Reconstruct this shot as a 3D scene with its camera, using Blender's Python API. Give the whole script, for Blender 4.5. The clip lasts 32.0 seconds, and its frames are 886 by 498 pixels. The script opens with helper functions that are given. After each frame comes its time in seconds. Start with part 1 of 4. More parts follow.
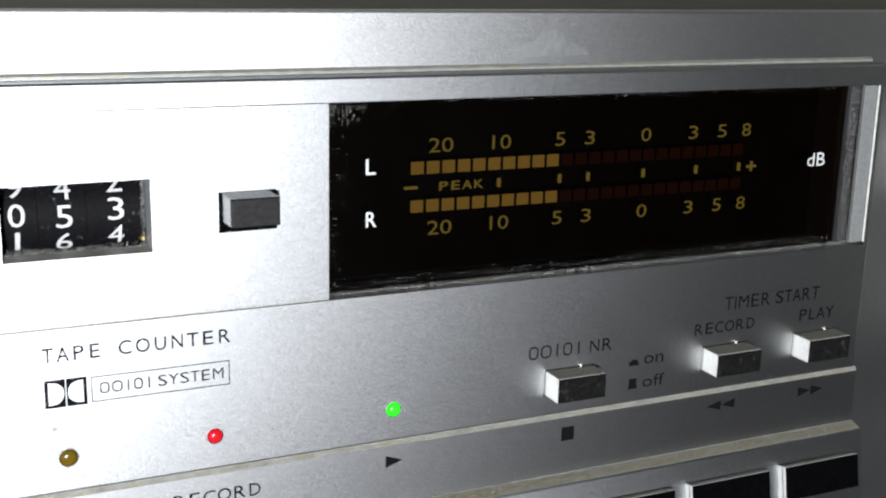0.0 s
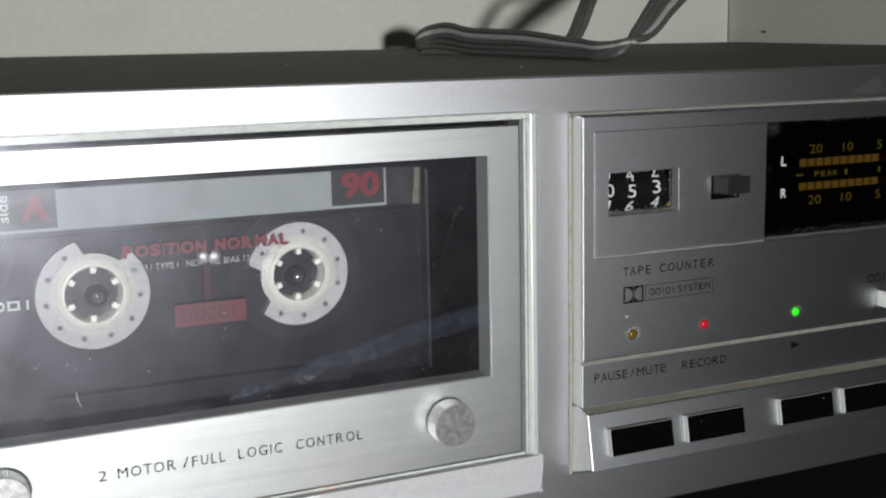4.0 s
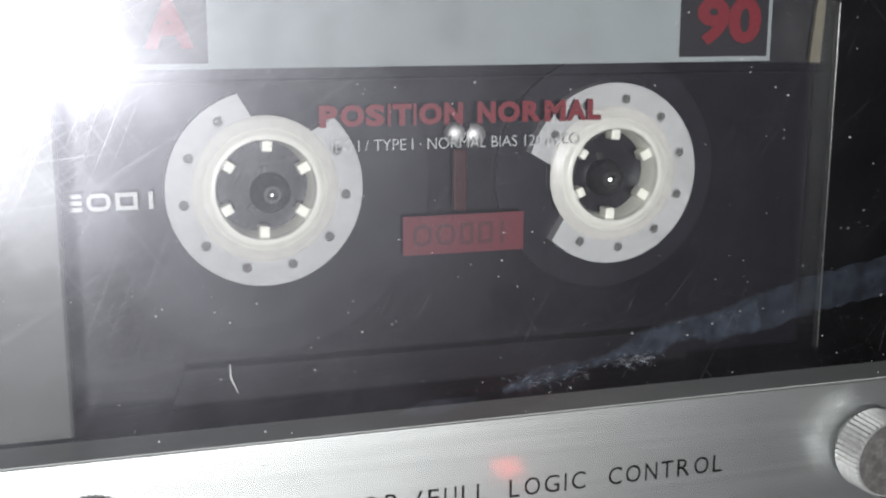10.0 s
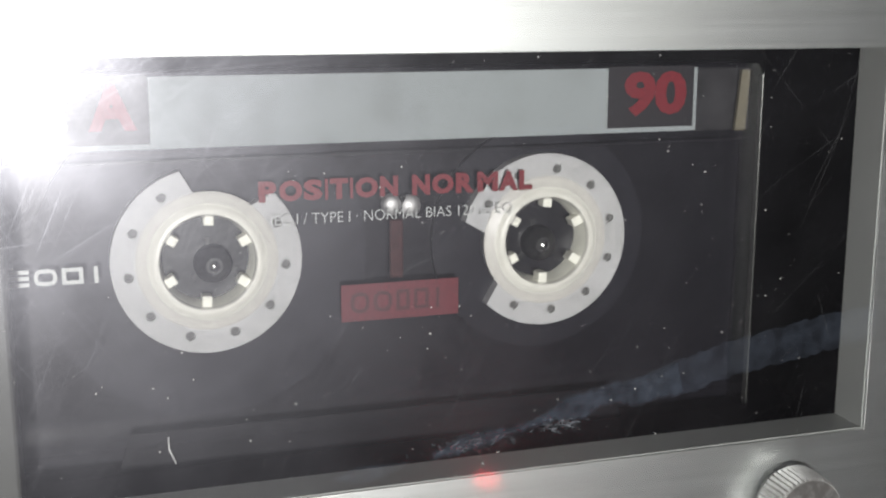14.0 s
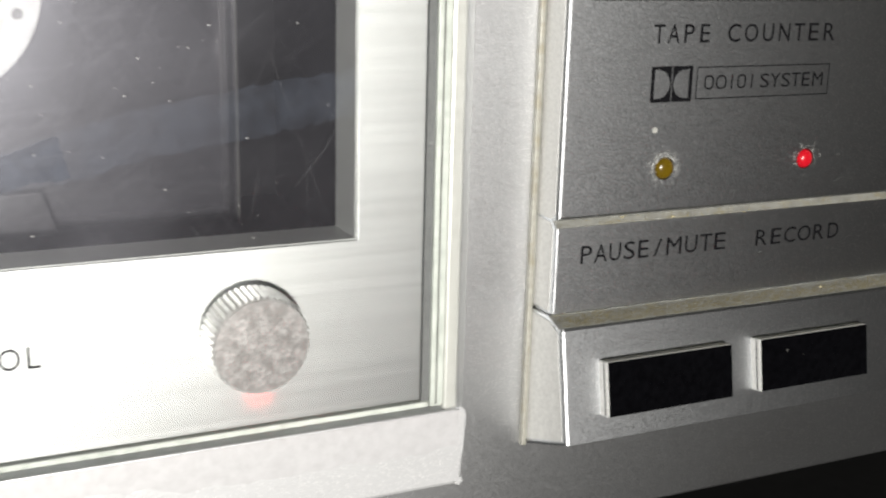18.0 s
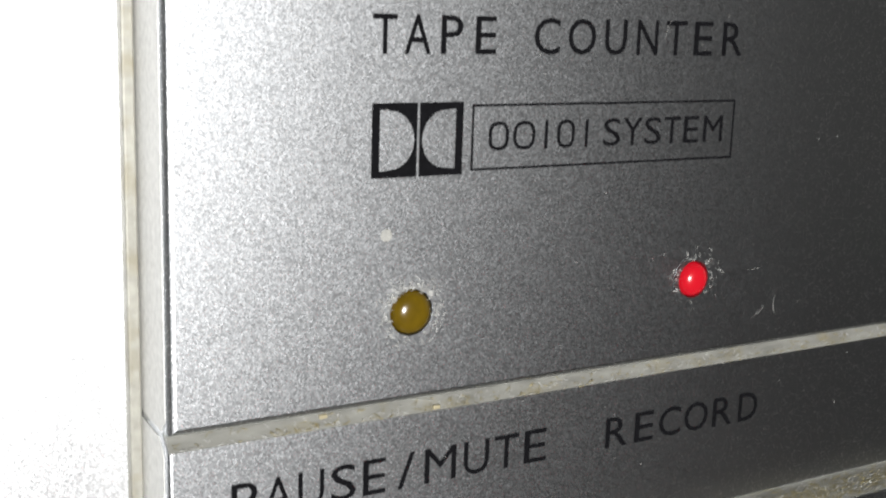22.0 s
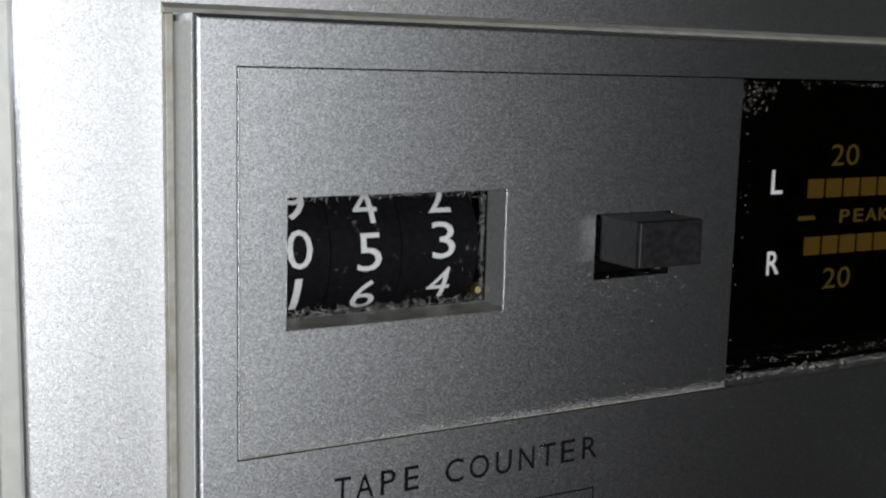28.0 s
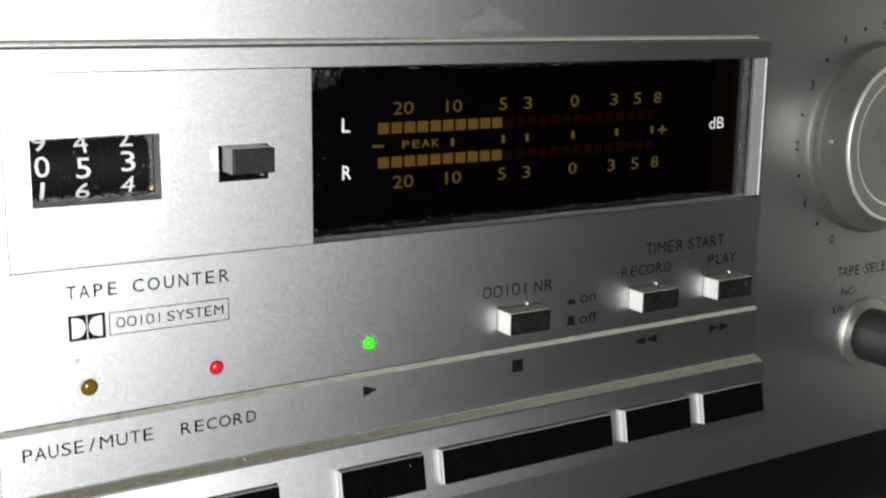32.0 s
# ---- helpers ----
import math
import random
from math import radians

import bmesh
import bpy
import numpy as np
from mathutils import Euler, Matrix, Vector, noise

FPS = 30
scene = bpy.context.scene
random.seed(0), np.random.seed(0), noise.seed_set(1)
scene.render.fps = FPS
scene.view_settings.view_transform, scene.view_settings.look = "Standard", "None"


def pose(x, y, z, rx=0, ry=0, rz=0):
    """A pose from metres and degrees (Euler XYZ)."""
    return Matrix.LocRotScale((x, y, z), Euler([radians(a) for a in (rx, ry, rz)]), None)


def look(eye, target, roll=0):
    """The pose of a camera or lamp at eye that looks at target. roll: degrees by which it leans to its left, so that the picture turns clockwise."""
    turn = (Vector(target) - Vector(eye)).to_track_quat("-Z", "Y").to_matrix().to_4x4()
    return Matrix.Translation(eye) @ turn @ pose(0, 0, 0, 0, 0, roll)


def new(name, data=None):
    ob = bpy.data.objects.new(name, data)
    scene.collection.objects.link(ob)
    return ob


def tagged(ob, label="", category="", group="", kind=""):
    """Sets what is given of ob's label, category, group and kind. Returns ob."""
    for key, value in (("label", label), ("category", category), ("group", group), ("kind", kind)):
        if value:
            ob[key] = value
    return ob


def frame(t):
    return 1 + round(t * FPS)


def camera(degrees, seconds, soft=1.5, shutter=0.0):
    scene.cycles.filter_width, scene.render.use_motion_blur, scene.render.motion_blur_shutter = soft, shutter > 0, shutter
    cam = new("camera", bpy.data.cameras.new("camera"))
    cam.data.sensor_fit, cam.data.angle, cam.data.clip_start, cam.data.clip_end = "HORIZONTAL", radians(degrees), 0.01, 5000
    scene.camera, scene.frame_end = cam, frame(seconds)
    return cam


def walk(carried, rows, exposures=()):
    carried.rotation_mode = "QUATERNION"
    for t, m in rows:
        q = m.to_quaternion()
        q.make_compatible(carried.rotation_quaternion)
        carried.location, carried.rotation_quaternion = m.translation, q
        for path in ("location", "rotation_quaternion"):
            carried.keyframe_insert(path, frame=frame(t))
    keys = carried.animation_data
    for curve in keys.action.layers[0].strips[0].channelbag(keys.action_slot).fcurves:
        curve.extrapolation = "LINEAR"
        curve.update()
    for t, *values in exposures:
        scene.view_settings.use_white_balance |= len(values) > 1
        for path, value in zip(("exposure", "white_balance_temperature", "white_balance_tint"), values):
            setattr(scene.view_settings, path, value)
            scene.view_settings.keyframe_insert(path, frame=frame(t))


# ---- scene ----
cam = camera(41.08, 32.0, soft=2.15, shutter=0.4)
PATH = [
    (0, (-0.0059, -0.1552, 0.1174), (0.1172, 0.1085, 0.0445), 1.33),
    (0.5, (-0.0146, -0.1559, 0.1167), (0.1131, 0.1059, 0.0449), 1.26),
    (1, (-0.0290, -0.1697, 0.1132), (0.1014, 0.0945, 0.0570), 0.09),
    (1.5, (-0.0556, -0.1791, 0.1172), (0.0765, 0.0856, 0.0674), -0.43),
    (2, (-0.0807, -0.1895, 0.1172), (0.0495, 0.0772, 0.0730), -1.38),
    (2.5, (-0.0995, -0.2010, 0.1191), (0.0252, 0.0675, 0.0704), -1.68),
    (4.5, (-0.1411, -0.2250, 0.1114), (-0.0221, 0.0458, 0.0615), -0.79),
    (5, (-0.1460, -0.2232, 0.1009), (-0.0333, 0.0510, 0.0553), -0.55),
    (5.5, (-0.1631, -0.2149, 0.0947), (-0.0483, 0.0588, 0.0513), -0.34),
    (6, (-0.1662, -0.1944, 0.0950), (-0.0578, 0.0819, 0.0513), -0.35),
    (6.5, (-0.1533, -0.1711, 0.0815), (-0.0484, 0.1065, 0.0379), -0.30),
    (7, (-0.1481, -0.1481, 0.0762), (-0.0464, 0.1302, 0.0293), 0.24),
    (7.5, (-0.1395, -0.1371, 0.0766), (-0.0414, 0.1423, 0.0284), 0.32),
    (8, (-0.1336, -0.1279, 0.0815), (-0.0357, 0.1509, 0.0300), 0.06),
    (8.5, (-0.1336, -0.1224, 0.0839), (-0.0380, 0.1569, 0.0306), -0.61),
    (9, (-0.1300, -0.1226, 0.0900), (-0.0463, 0.1595, 0.0315), -0.44),
    (9.5, (-0.1278, -0.1187, 0.0897), (-0.0399, 0.1615, 0.0285), 0.21),
    (10, (-0.1244, -0.1157, 0.0896), (-0.0392, 0.1653, 0.0280), 0.06),
    (10.5, (-0.1265, -0.1139, 0.0905), (-0.0383, 0.1656, 0.0264), 0.25),
    (11, (-0.1263, -0.1161, 0.0911), (-0.0388, 0.1639, 0.0286), 0.06),
    (11.5, (-0.1265, -0.1147, 0.0919), (-0.0389, 0.1655, 0.0302), -0.05),
    (12, (-0.1261, -0.1156, 0.0918), (-0.0386, 0.1644, 0.0290), 0.10),
    (12.5, (-0.1257, -0.1163, 0.0905), (-0.0357, 0.1638, 0.0316), -0.06),
    (13, (-0.1232, -0.1177, 0.0915), (-0.0351, 0.1635, 0.0352), -0.11),
    (13.5, (-0.1205, -0.1195, 0.0956), (-0.0319, 0.1610, 0.0366), -0.08),
    (15.5, (-0.1188, -0.1326, 0.1024), (-0.0335, 0.1480, 0.0391), 0.06),
    (16, (-0.1164, -0.1385, 0.1043), (-0.0162, 0.1370, 0.0409), 0.44),
    (16.5, (-0.1045, -0.1434, 0.0956), (0.0037, 0.1304, 0.0377), -0.17),
    (17, (-0.0839, -0.1329, 0.0869), (0.0221, 0.1408, 0.0247), 0.16),
    (17.5, (-0.0756, -0.1199, 0.0795), (0.0347, 0.1501, 0.0091), 0.33),
    (18, (-0.0662, -0.1065, 0.0746), (0.0583, 0.1552, -0.0027), 1.52),
    (18.5, (-0.0579, -0.0978, 0.0701), (0.0730, 0.1626, -0.0013), 1.36),
    (19, (-0.0455, -0.0905, 0.0664), (0.0887, 0.1668, -0.0098), 1.77),
    (19.5, (-0.0383, -0.0836, 0.0648), (0.1005, 0.1716, -0.0097), 2.12),
    (20, (-0.0312, -0.0757, 0.0626), (0.1090, 0.1789, -0.0119), 2.31),
    (20.5, (-0.0264, -0.0673, 0.0619), (0.1120, 0.1872, -0.0160), 2.34),
    (21, (-0.0195, -0.0596, 0.0627), (0.1246, 0.1934, -0.0096), 2.38),
    (21.5, (-0.0177, -0.0570, 0.0641), (0.1285, 0.1973, 0.0009), 1.67),
    (22, (-0.0185, -0.0541, 0.0665), (0.1303, 0.1990, 0.0050), 1.83),
    (22.5, (-0.0195, -0.0545, 0.0698), (0.1339, 0.1955, 0.0069), 2.26),
    (23, (-0.0194, -0.0590, 0.0717), (0.1298, 0.1955, 0.0172), 1.30),
    (23.5, (-0.0194, -0.0604, 0.0783), (0.1309, 0.1949, 0.0307), 1.98),
    (24, (-0.0196, -0.0622, 0.0816), (0.1260, 0.1966, 0.0391), 1.48),
    (24.5, (-0.0208, -0.0644, 0.0830), (0.1213, 0.1965, 0.0416), 1.15),
    (25, (-0.0217, -0.0667, 0.0866), (0.1229, 0.1926, 0.0432), 1.54),
    (25.5, (-0.0215, -0.0728, 0.0899), (0.1162, 0.1908, 0.0505), 0.69),
    (27.5, (-0.0264, -0.0754, 0.0931), (0.1213, 0.1826, 0.0527), 0.94),
    (28, (-0.0281, -0.0790, 0.0970), (0.1212, 0.1772, 0.0519), 1.38),
    (28.5, (-0.0281, -0.0845, 0.0978), (0.1190, 0.1738, 0.0572), 0.78),
    (29, (-0.0300, -0.0900, 0.0990), (0.1227, 0.1641, 0.0528), 1.21),
    (29.5, (-0.0264, -0.1005, 0.1020), (0.1297, 0.1513, 0.0547), 1.13),
    (30, (-0.0267, -0.1148, 0.1027), (0.1260, 0.1391, 0.0558), 0.11),
    (30.5, (-0.0269, -0.1351, 0.1062), (0.1264, 0.1184, 0.0589), -0.01),
    (31, (-0.0280, -0.1477, 0.1092), (0.1234, 0.1056, 0.0554), 0.37),
    (31.5, (-0.0299, -0.1618, 0.1113), (0.1210, 0.0903, 0.0508), 0.99),
    (32, (-0.0320, -0.1720, 0.1073), (0.1214, 0.0783, 0.0458), 0.64),
]
EXPOSURES = [(0.0, 1.0, 6300, 10), (1.0, 0.15, 6300, 10), (2.0, 0.12, 6300, 10), (2.5, 0.12, 6300, 10), (5.0, 0.0, 6480, 10), (6.0, -0.2, 6480, 10), (8.0, 0.25, 6450, 10), (9.0, 0.15, 6450, 10), (13.0, 0.25, 6560, 10), (15.5, 0.04, 6900, 10), (16.0, 0.0, 6900, 10), (17.0, 0.5, 6900, 10), (18.0, 0.68, 6900, 10), (19.0, 0.62, 6880, 10), (20.0, 0.85, 6770, 10), (21.0, 1.45, 6640, 10), (22.0, 0.75, 6630, 10), (23.0, 0.05, 6610, 10), (24.0, -0.2, 6600, 10), (25.0, -0.4, 6560, 10), (26.0, -0.45, 6500, 10), (28.0, -0.25, 6400, 10), (29.0, -0.25, 6375, 10), (30.0, 0.18, 6350, 10), (32.0, 0.85, 6600, 10)]
walk(cam, [(t, look(eye, target, roll)) for t, eye, target, roll in PATH], EXPOSURES)

# ---- light: a small torch held up in front of the deck, and a dark room ----
world = bpy.data.worlds.new("dark_room")
scene.world = world
world.use_nodes = True
world.node_tree.nodes["Background"].inputs["Color"].default_value = (0.75, 0.85, 1.0, 1)
world.node_tree.nodes["Background"].inputs["Strength"].default_value = 0.006

torch = bpy.data.lights.new("torch", "AREA")
torch.shape, torch.size, torch.energy = "DISK", 0.06, 1.95
torch.color = (0.985, 0.985, 0.985)
torch.spread = radians(72)
new("torch", torch).matrix_world = look((-0.26, -1.05, 0.118), (-0.01, 0, 0.06))

# ---- materials ----
MM = 0.001


def material(name, color=(0.5, 0.5, 0.5), rough=0.5, metal=0.0, spec=0.5):
    m = bpy.data.materials.new(name)
    m.use_nodes = True
    b = m.node_tree.nodes["Principled BSDF"]
    b.inputs["Base Color"].default_value = (*color, 1)
    b.inputs["Roughness"].default_value = rough
    b.inputs["Metallic"].default_value = metal
    b.inputs["Specular IOR Level"].default_value = spec
    return m


def grain(m, scale, amount, bump=0.0, stretch=(1, 1, 1), rough=0.0, stain=None, stain_scale=40.0, stain_at=(0.55, 0.7), detail=3.0):
    """Two-scale variation: fine grain in colour, gloss and relief, and optional larger stains, in real-world size."""
    nt = m.node_tree
    n, link = nt.nodes, nt.links.new
    b = n["Principled BSDF"]
    co = n.new("ShaderNodeTexCoord")
    mp = n.new("ShaderNodeMapping")
    mp.inputs["Scale"].default_value = stretch
    link(co.outputs["Object"], mp.inputs["Vector"])
    fine = n.new("ShaderNodeTexNoise")
    fine.inputs["Scale"].default_value, fine.inputs["Detail"].default_value = scale, detail
    link(mp.outputs["Vector"], fine.inputs["Vector"])
    base = tuple(b.inputs["Base Color"].default_value)
    low, high = ([max(0, c * (1 + s * amount)) for c in base[:3]] + [1] for s in (-1, 1))
    ramp = n.new("ShaderNodeValToRGB")
    ramp.color_ramp.elements[0].position, ramp.color_ramp.elements[1].position = 0.3, 0.7
    ramp.color_ramp.elements[0].color, ramp.color_ramp.elements[1].color = low, high
    link(fine.outputs["Fac"], ramp.inputs["Fac"])
    col = ramp.outputs["Color"]
    if stain:
        big = n.new("ShaderNodeTexNoise")
        big.inputs["Scale"].default_value, big.inputs["Detail"].default_value = stain_scale, 8.0
        link(co.outputs["Object"], big.inputs["Vector"])
        cut = n.new("ShaderNodeMapRange")
        cut.inputs["From Min"].default_value, cut.inputs["From Max"].default_value = stain_at
        link(big.outputs["Fac"], cut.inputs["Value"])
        mix = n.new("ShaderNodeMix")
        mix.data_type = "RGBA"
        link(cut.outputs["Result"], mix.inputs["Factor"])
        link(col, mix.inputs["A"])
        mix.inputs["B"].default_value = (*stain, 1)
        col = mix.outputs["Result"]
    link(col, b.inputs["Base Color"])
    if rough:
        r = n.new("ShaderNodeMapRange")
        r0 = b.inputs["Roughness"].default_value
        r.inputs["To Min"].default_value, r.inputs["To Max"].default_value = r0 - rough, r0 + rough
        link(fine.outputs["Fac"], r.inputs["Value"])
        link(r.outputs["Result"], b.inputs["Roughness"])
    if bump:
        bp = n.new("ShaderNodeBump")
        bp.inputs["Strength"].default_value, bp.inputs["Distance"].default_value = bump, 0.0001
        link(fine.outputs["Fac"], bp.inputs["Height"])
        link(bp.outputs["Normal"], b.inputs["Normal"])
    return m


def flakes(m, scale, amount):
    """Tiny metal flakes, each tipped its own way."""
    nt = m.node_tree
    n, link = nt.nodes, nt.links.new
    co = n.new("ShaderNodeTexCoord")
    cells = n.new("ShaderNodeTexVoronoi")
    cells.inputs["Scale"].default_value = scale
    link(co.outputs["Object"], cells.inputs["Vector"])
    ops = []
    for op in ("SUBTRACT", "SCALE", "ADD", "NORMALIZE"):
        v = n.new("ShaderNodeVectorMath")
        v.operation = op
        if ops:
            link(ops[-1].outputs["Vector"], v.inputs[0])
        ops.append(v)
    link(cells.outputs["Color"], ops[0].inputs[0])
    ops[0].inputs[1].default_value = (0.5, 0.5, 0.5)
    rare = n.new("ShaderNodeMapRange")
    rare.inputs["From Min"].default_value, rare.inputs["From Max"].default_value = 0.935, 0.95
    apart = n.new("ShaderNodeSeparateColor")
    link(cells.outputs["Color"], apart.inputs["Color"])
    link(apart.outputs["Red"], rare.inputs["Value"])
    ops[1].inputs["Scale"].default_value = amount
    base = n["Principled BSDF"].inputs["Base Color"]
    # Rare cells turn white: their sparkle is put into the colour.
    spark = n.new("ShaderNodeMix")
    spark.data_type = "RGBA"
    spark.inputs["B"].default_value = (1.0, 1.0, 1.0, 1)
    link(rare.outputs["Result"], spark.inputs["Factor"])
    link(base.links[0].from_socket, spark.inputs["A"])
    link(spark.outputs["Result"], base)
    geo = n.new("ShaderNodeNewGeometry")
    link(geo.outputs["Normal"], ops[2].inputs[1])
    link(ops[3].outputs["Vector"], n["Principled BSDF"].inputs["Normal"])
    return m


def paint_lobe(m, rough, body):
    """Metallic paint: a broad soft-edged shine with a little body colour under it."""
    nt = m.node_tree
    n, link = nt.nodes, nt.links.new
    b = n["Principled BSDF"]
    shine, matt, mix = (n.new("ShaderNode" + k) for k in ("BsdfAnisotropic", "BsdfDiffuse", "MixShader"))
    shine.distribution = "BECKMANN"
    shine.inputs["Roughness"].default_value = rough
    for ob_in, sock in ((b.inputs["Base Color"], "Color"), (b.inputs["Normal"], "Normal")):
        for lk in ob_in.links:
            link(lk.from_socket, shine.inputs[sock])
            if sock == "Color":
                link(lk.from_socket, matt.inputs[sock])
    mix.inputs["Fac"].default_value = body
    link(shine.outputs["BSDF"], mix.inputs[1])
    link(matt.outputs["BSDF"], mix.inputs[2])
    link(mix.outputs["Shader"], n["Material Output"].inputs["Surface"])
    return m


fascia_silver = paint_lobe(flakes(grain(material("pale_silver_paint", (0.53, 0.54, 0.55), 0.42, 0.98), 12000, 0.15, stain=(0.48, 0.48, 0.48), stain_scale=60, stain_at=(0.6, 0.9), detail=1.5), 15000, 0.10), 0.485, 0.035)
wall_grey = grain(material("satin_window_wall", (0.44, 0.45, 0.44), 0.5, 0.3), 2500, 0.12, 0.2)
reset_black = grain(material("black_reset_plastic", (0.006, 0.006, 0.006), 0.22, 0, 0.12), 1800, 0.4, 0.2)
bevel_grey = grain(material("pale_grey_bevel", (0.26, 0.27, 0.27), 0.5, 0.3), 2500, 0.12, 0.2)
silver = paint_lobe(flakes(grain(material("silver_paint", (0.45, 0.465, 0.48), 0.35, 1.0), 12000, 0.15, stain=(0.39, 0.39, 0.39), stain_scale=60, stain_at=(0.6, 0.9), detail=1.5), 15000, 0.10), 0.485, 0.025)
brushed = paint_lobe(grain(material("brushed_aluminium", (0.66, 0.67, 0.67), 0.38, 1.0), 1400, 0.07, 0.03, (0.02, 1, 1.6), rough=0.02, detail=1.5), 0.47, 0.05)
strip_silver = flakes(grain(material("worn_silver_strip", (0.72, 0.73, 0.74), 0.42, 0.6), 8500, 0.08, 0, rough=0.03), 9500, 0.085)
peel_film = grain(material("peeling_film", (0.62, 0.62, 0.63), 0.45, 0.5), 1200, 0.06, 0.2)
# Pale matt tone for the light that polished sides and edges catch.
lit_side = grain(material("lit_side_pale", (0.66, 0.66, 0.63), 0.38, 0.35), 1200, 0.08, 0.1)
grime = grain(material("yellowed_grime", (0.27, 0.27, 0.245), 0.45, 0.4), 1600, 0.2, 0.3, (0.3, 1, 1), stain=(0.29, 0.26, 0.17), stain_scale=420, stain_at=(0.55, 0.78))
olive_lint = grain(material("olive_lint", (0.22, 0.185, 0.085), 0.9), 3000, 0.5)
pale_lint = grain(material("pale_lint", (0.44, 0.44, 0.42), 0.9), 3000, 0.4)
chip_paint = grain(material("pale_chip", (0.30, 0.30, 0.28), 0.6), 3000, 0.3)
# Near black, so recesses stay dark: their shade is in the colour.
void_black = material("recess_black", (0.002, 0.002, 0.002), 0.9, 0, 0.02)
dust = grain(material("grey_dust", (0.50, 0.50, 0.48), 0.9), 2500, 0.2, 0.5)
glue = paint_lobe(grain(material("dried_glue", (0.47, 0.49, 0.50), 0.5, 0.8), 600, 0.10, 0.2), 0.50, 0.06)
ink = grain(material("black_ink", (0.004, 0.004, 0.005), 0.7, 0, 0.06), 3000, 0.3)
white_ink = grain(material("white_ink", (0.52, 0.53, 0.53), 0.5), 3000, 0.1)
red_ink = grain(material("red_ink", (0.165, 0.008, 0.016), 0.45), 2500, 0.15)
black_gloss = grain(material("black_gloss", (0.002, 0.002, 0.0025), 0.07, 0, 0.35), 1500, 0.3, 0.006, rough=0.02, stain=(0.16, 0.16, 0.15), stain_scale=900, stain_at=(0.75, 0.79))
wheel_black = grain(material("black_number_wheel", (0.005, 0.005, 0.006), 0.6, 0, 0.06), 1800, 0.3, 0.2, stain=(0.10, 0.10, 0.10), stain_scale=900, stain_at=(0.66, 0.75))
chrome = grain(material("polished_metal", (0.82, 0.82, 0.80), 0.16, 1.0), 1200, 0.1, 0.1, rough=0.05)
knob_silver = paint_lobe(grain(material("turned_aluminium", (0.58, 0.58, 0.57), 0.36, 1.0), 1500, 0.12, 0.2), 0.42, 0.45)
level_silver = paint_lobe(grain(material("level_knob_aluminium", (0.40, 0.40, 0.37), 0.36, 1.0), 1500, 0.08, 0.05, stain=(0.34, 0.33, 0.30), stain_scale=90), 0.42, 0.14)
# The knob's metal in a lit and a shaded tone: rims and chamfer.
rim_highlight = paint_lobe(grain(material("turned_rim_highlight", (0.80, 0.80, 0.76), 0.36, 1.0), 1500, 0.06, 0.05), 0.42, 0.3)
chamfer_shade = grain(material("chamfer_shade_grey", (0.16, 0.16, 0.14), 0.45, 0.8), 1500, 0.2, 0.1)
pitted = grain(material("pitted_metal_face", (0.62, 0.61, 0.60), 0.40, 1.0), 2600, 0.15, 0.14, rough=0.04, stain=(0.44, 0.43, 0.42), stain_scale=800, stain_at=(0.40, 0.62))
tarnish = grain(material("tarnished_black_face", (0.007, 0.007, 0.007), 0.4, 0, 0.12), 1500, 0.4, 0.1, stain=(0.05, 0.047, 0.042), stain_scale=700, stain_at=(0.58, 0.75))
switch_grime = grain(material("brown_grime", (0.12, 0.112, 0.088), 0.7), 1600, 0.3, 0.3)
black_plastic = grain(material("black_plastic", (0.012, 0.012, 0.013), 0.42), 2200, 0.4, 0.4)
dark_plastic = grain(material("dark_compartment", (0.004, 0.004, 0.005), 0.6), 1500, 0.3, 0.3)
shell_plastic = grain(material("smoky_shell", (0.0045, 0.0042, 0.0075), 0.35), 2500, 0.3, 0.25, rough=0.08)
hub_white = grain(material("white_hub_plastic", (0.67, 0.68, 0.67), 0.45), 900, 0.08, 0.15, stain=(0.57, 0.58, 0.56), stain_scale=150, stain_at=(0.45, 0.7))
dark_shell = grain(material("dark_shell_section", (0.004, 0.004, 0.006), 0.35), 2500, 0.3, 0.2)
hub_pin = grain(material("grey_moulding_pip", (0.16, 0.16, 0.15), 0.5), 900, 0.2, 0.1)
hub_core = grain(material("ivory_hub_core", (0.84, 0.83, 0.76), 0.35), 900, 0.06, 0.1)
label_grey = grain(material("pale_paper_label", (0.28, 0.305, 0.32), 0.55), 1800, 0.06, 0.15, stain=(0.235, 0.255, 0.265), stain_scale=150, stain_at=(0.5, 0.7))
label_dark = grain(material("dark_label_print", (0.014, 0.012, 0.016), 0.45), 2500, 0.25)
grey_slider = grain(material("grey_rubbed_plastic", (0.010, 0.010, 0.011), 0.5, 0, 0.25), 1800, 0.4, 0.2, rough=0.1, stain=(0.05, 0.05, 0.05), stain_scale=300, stain_at=(0.55, 0.75))
cover_brown = grain(material("brown_vinyl_cover", (0.055, 0.047, 0.038), 0.6), 1800, 0.35, 0.8, stain=(0.10, 0.09, 0.075), stain_scale=60)
wall_paint = grain(material("white_wall_paint", (0.52, 0.52, 0.455), 0.7), 300, 0.04, 0.2, stain=(0.47, 0.465, 0.40), stain_scale=9)
# Greyer than the wall: the shade on the ledge is in its colour.
shaded_trim_paint = grain(material("grey_trim_in_shade", (0.33, 0.33, 0.285), 0.7), 300, 0.05, 0.2)
# Near black in place of a room without light; keeps reflections dark.
unlit_room_dark = grain(material("unlit_room_tone", (0.035, 0.035, 0.035), 0.9), 20, 0.1, 0.1)
shelf_black = grain(material("black_shelf", (0.006, 0.006, 0.006), 0.7), 400, 0.4, 0.2)
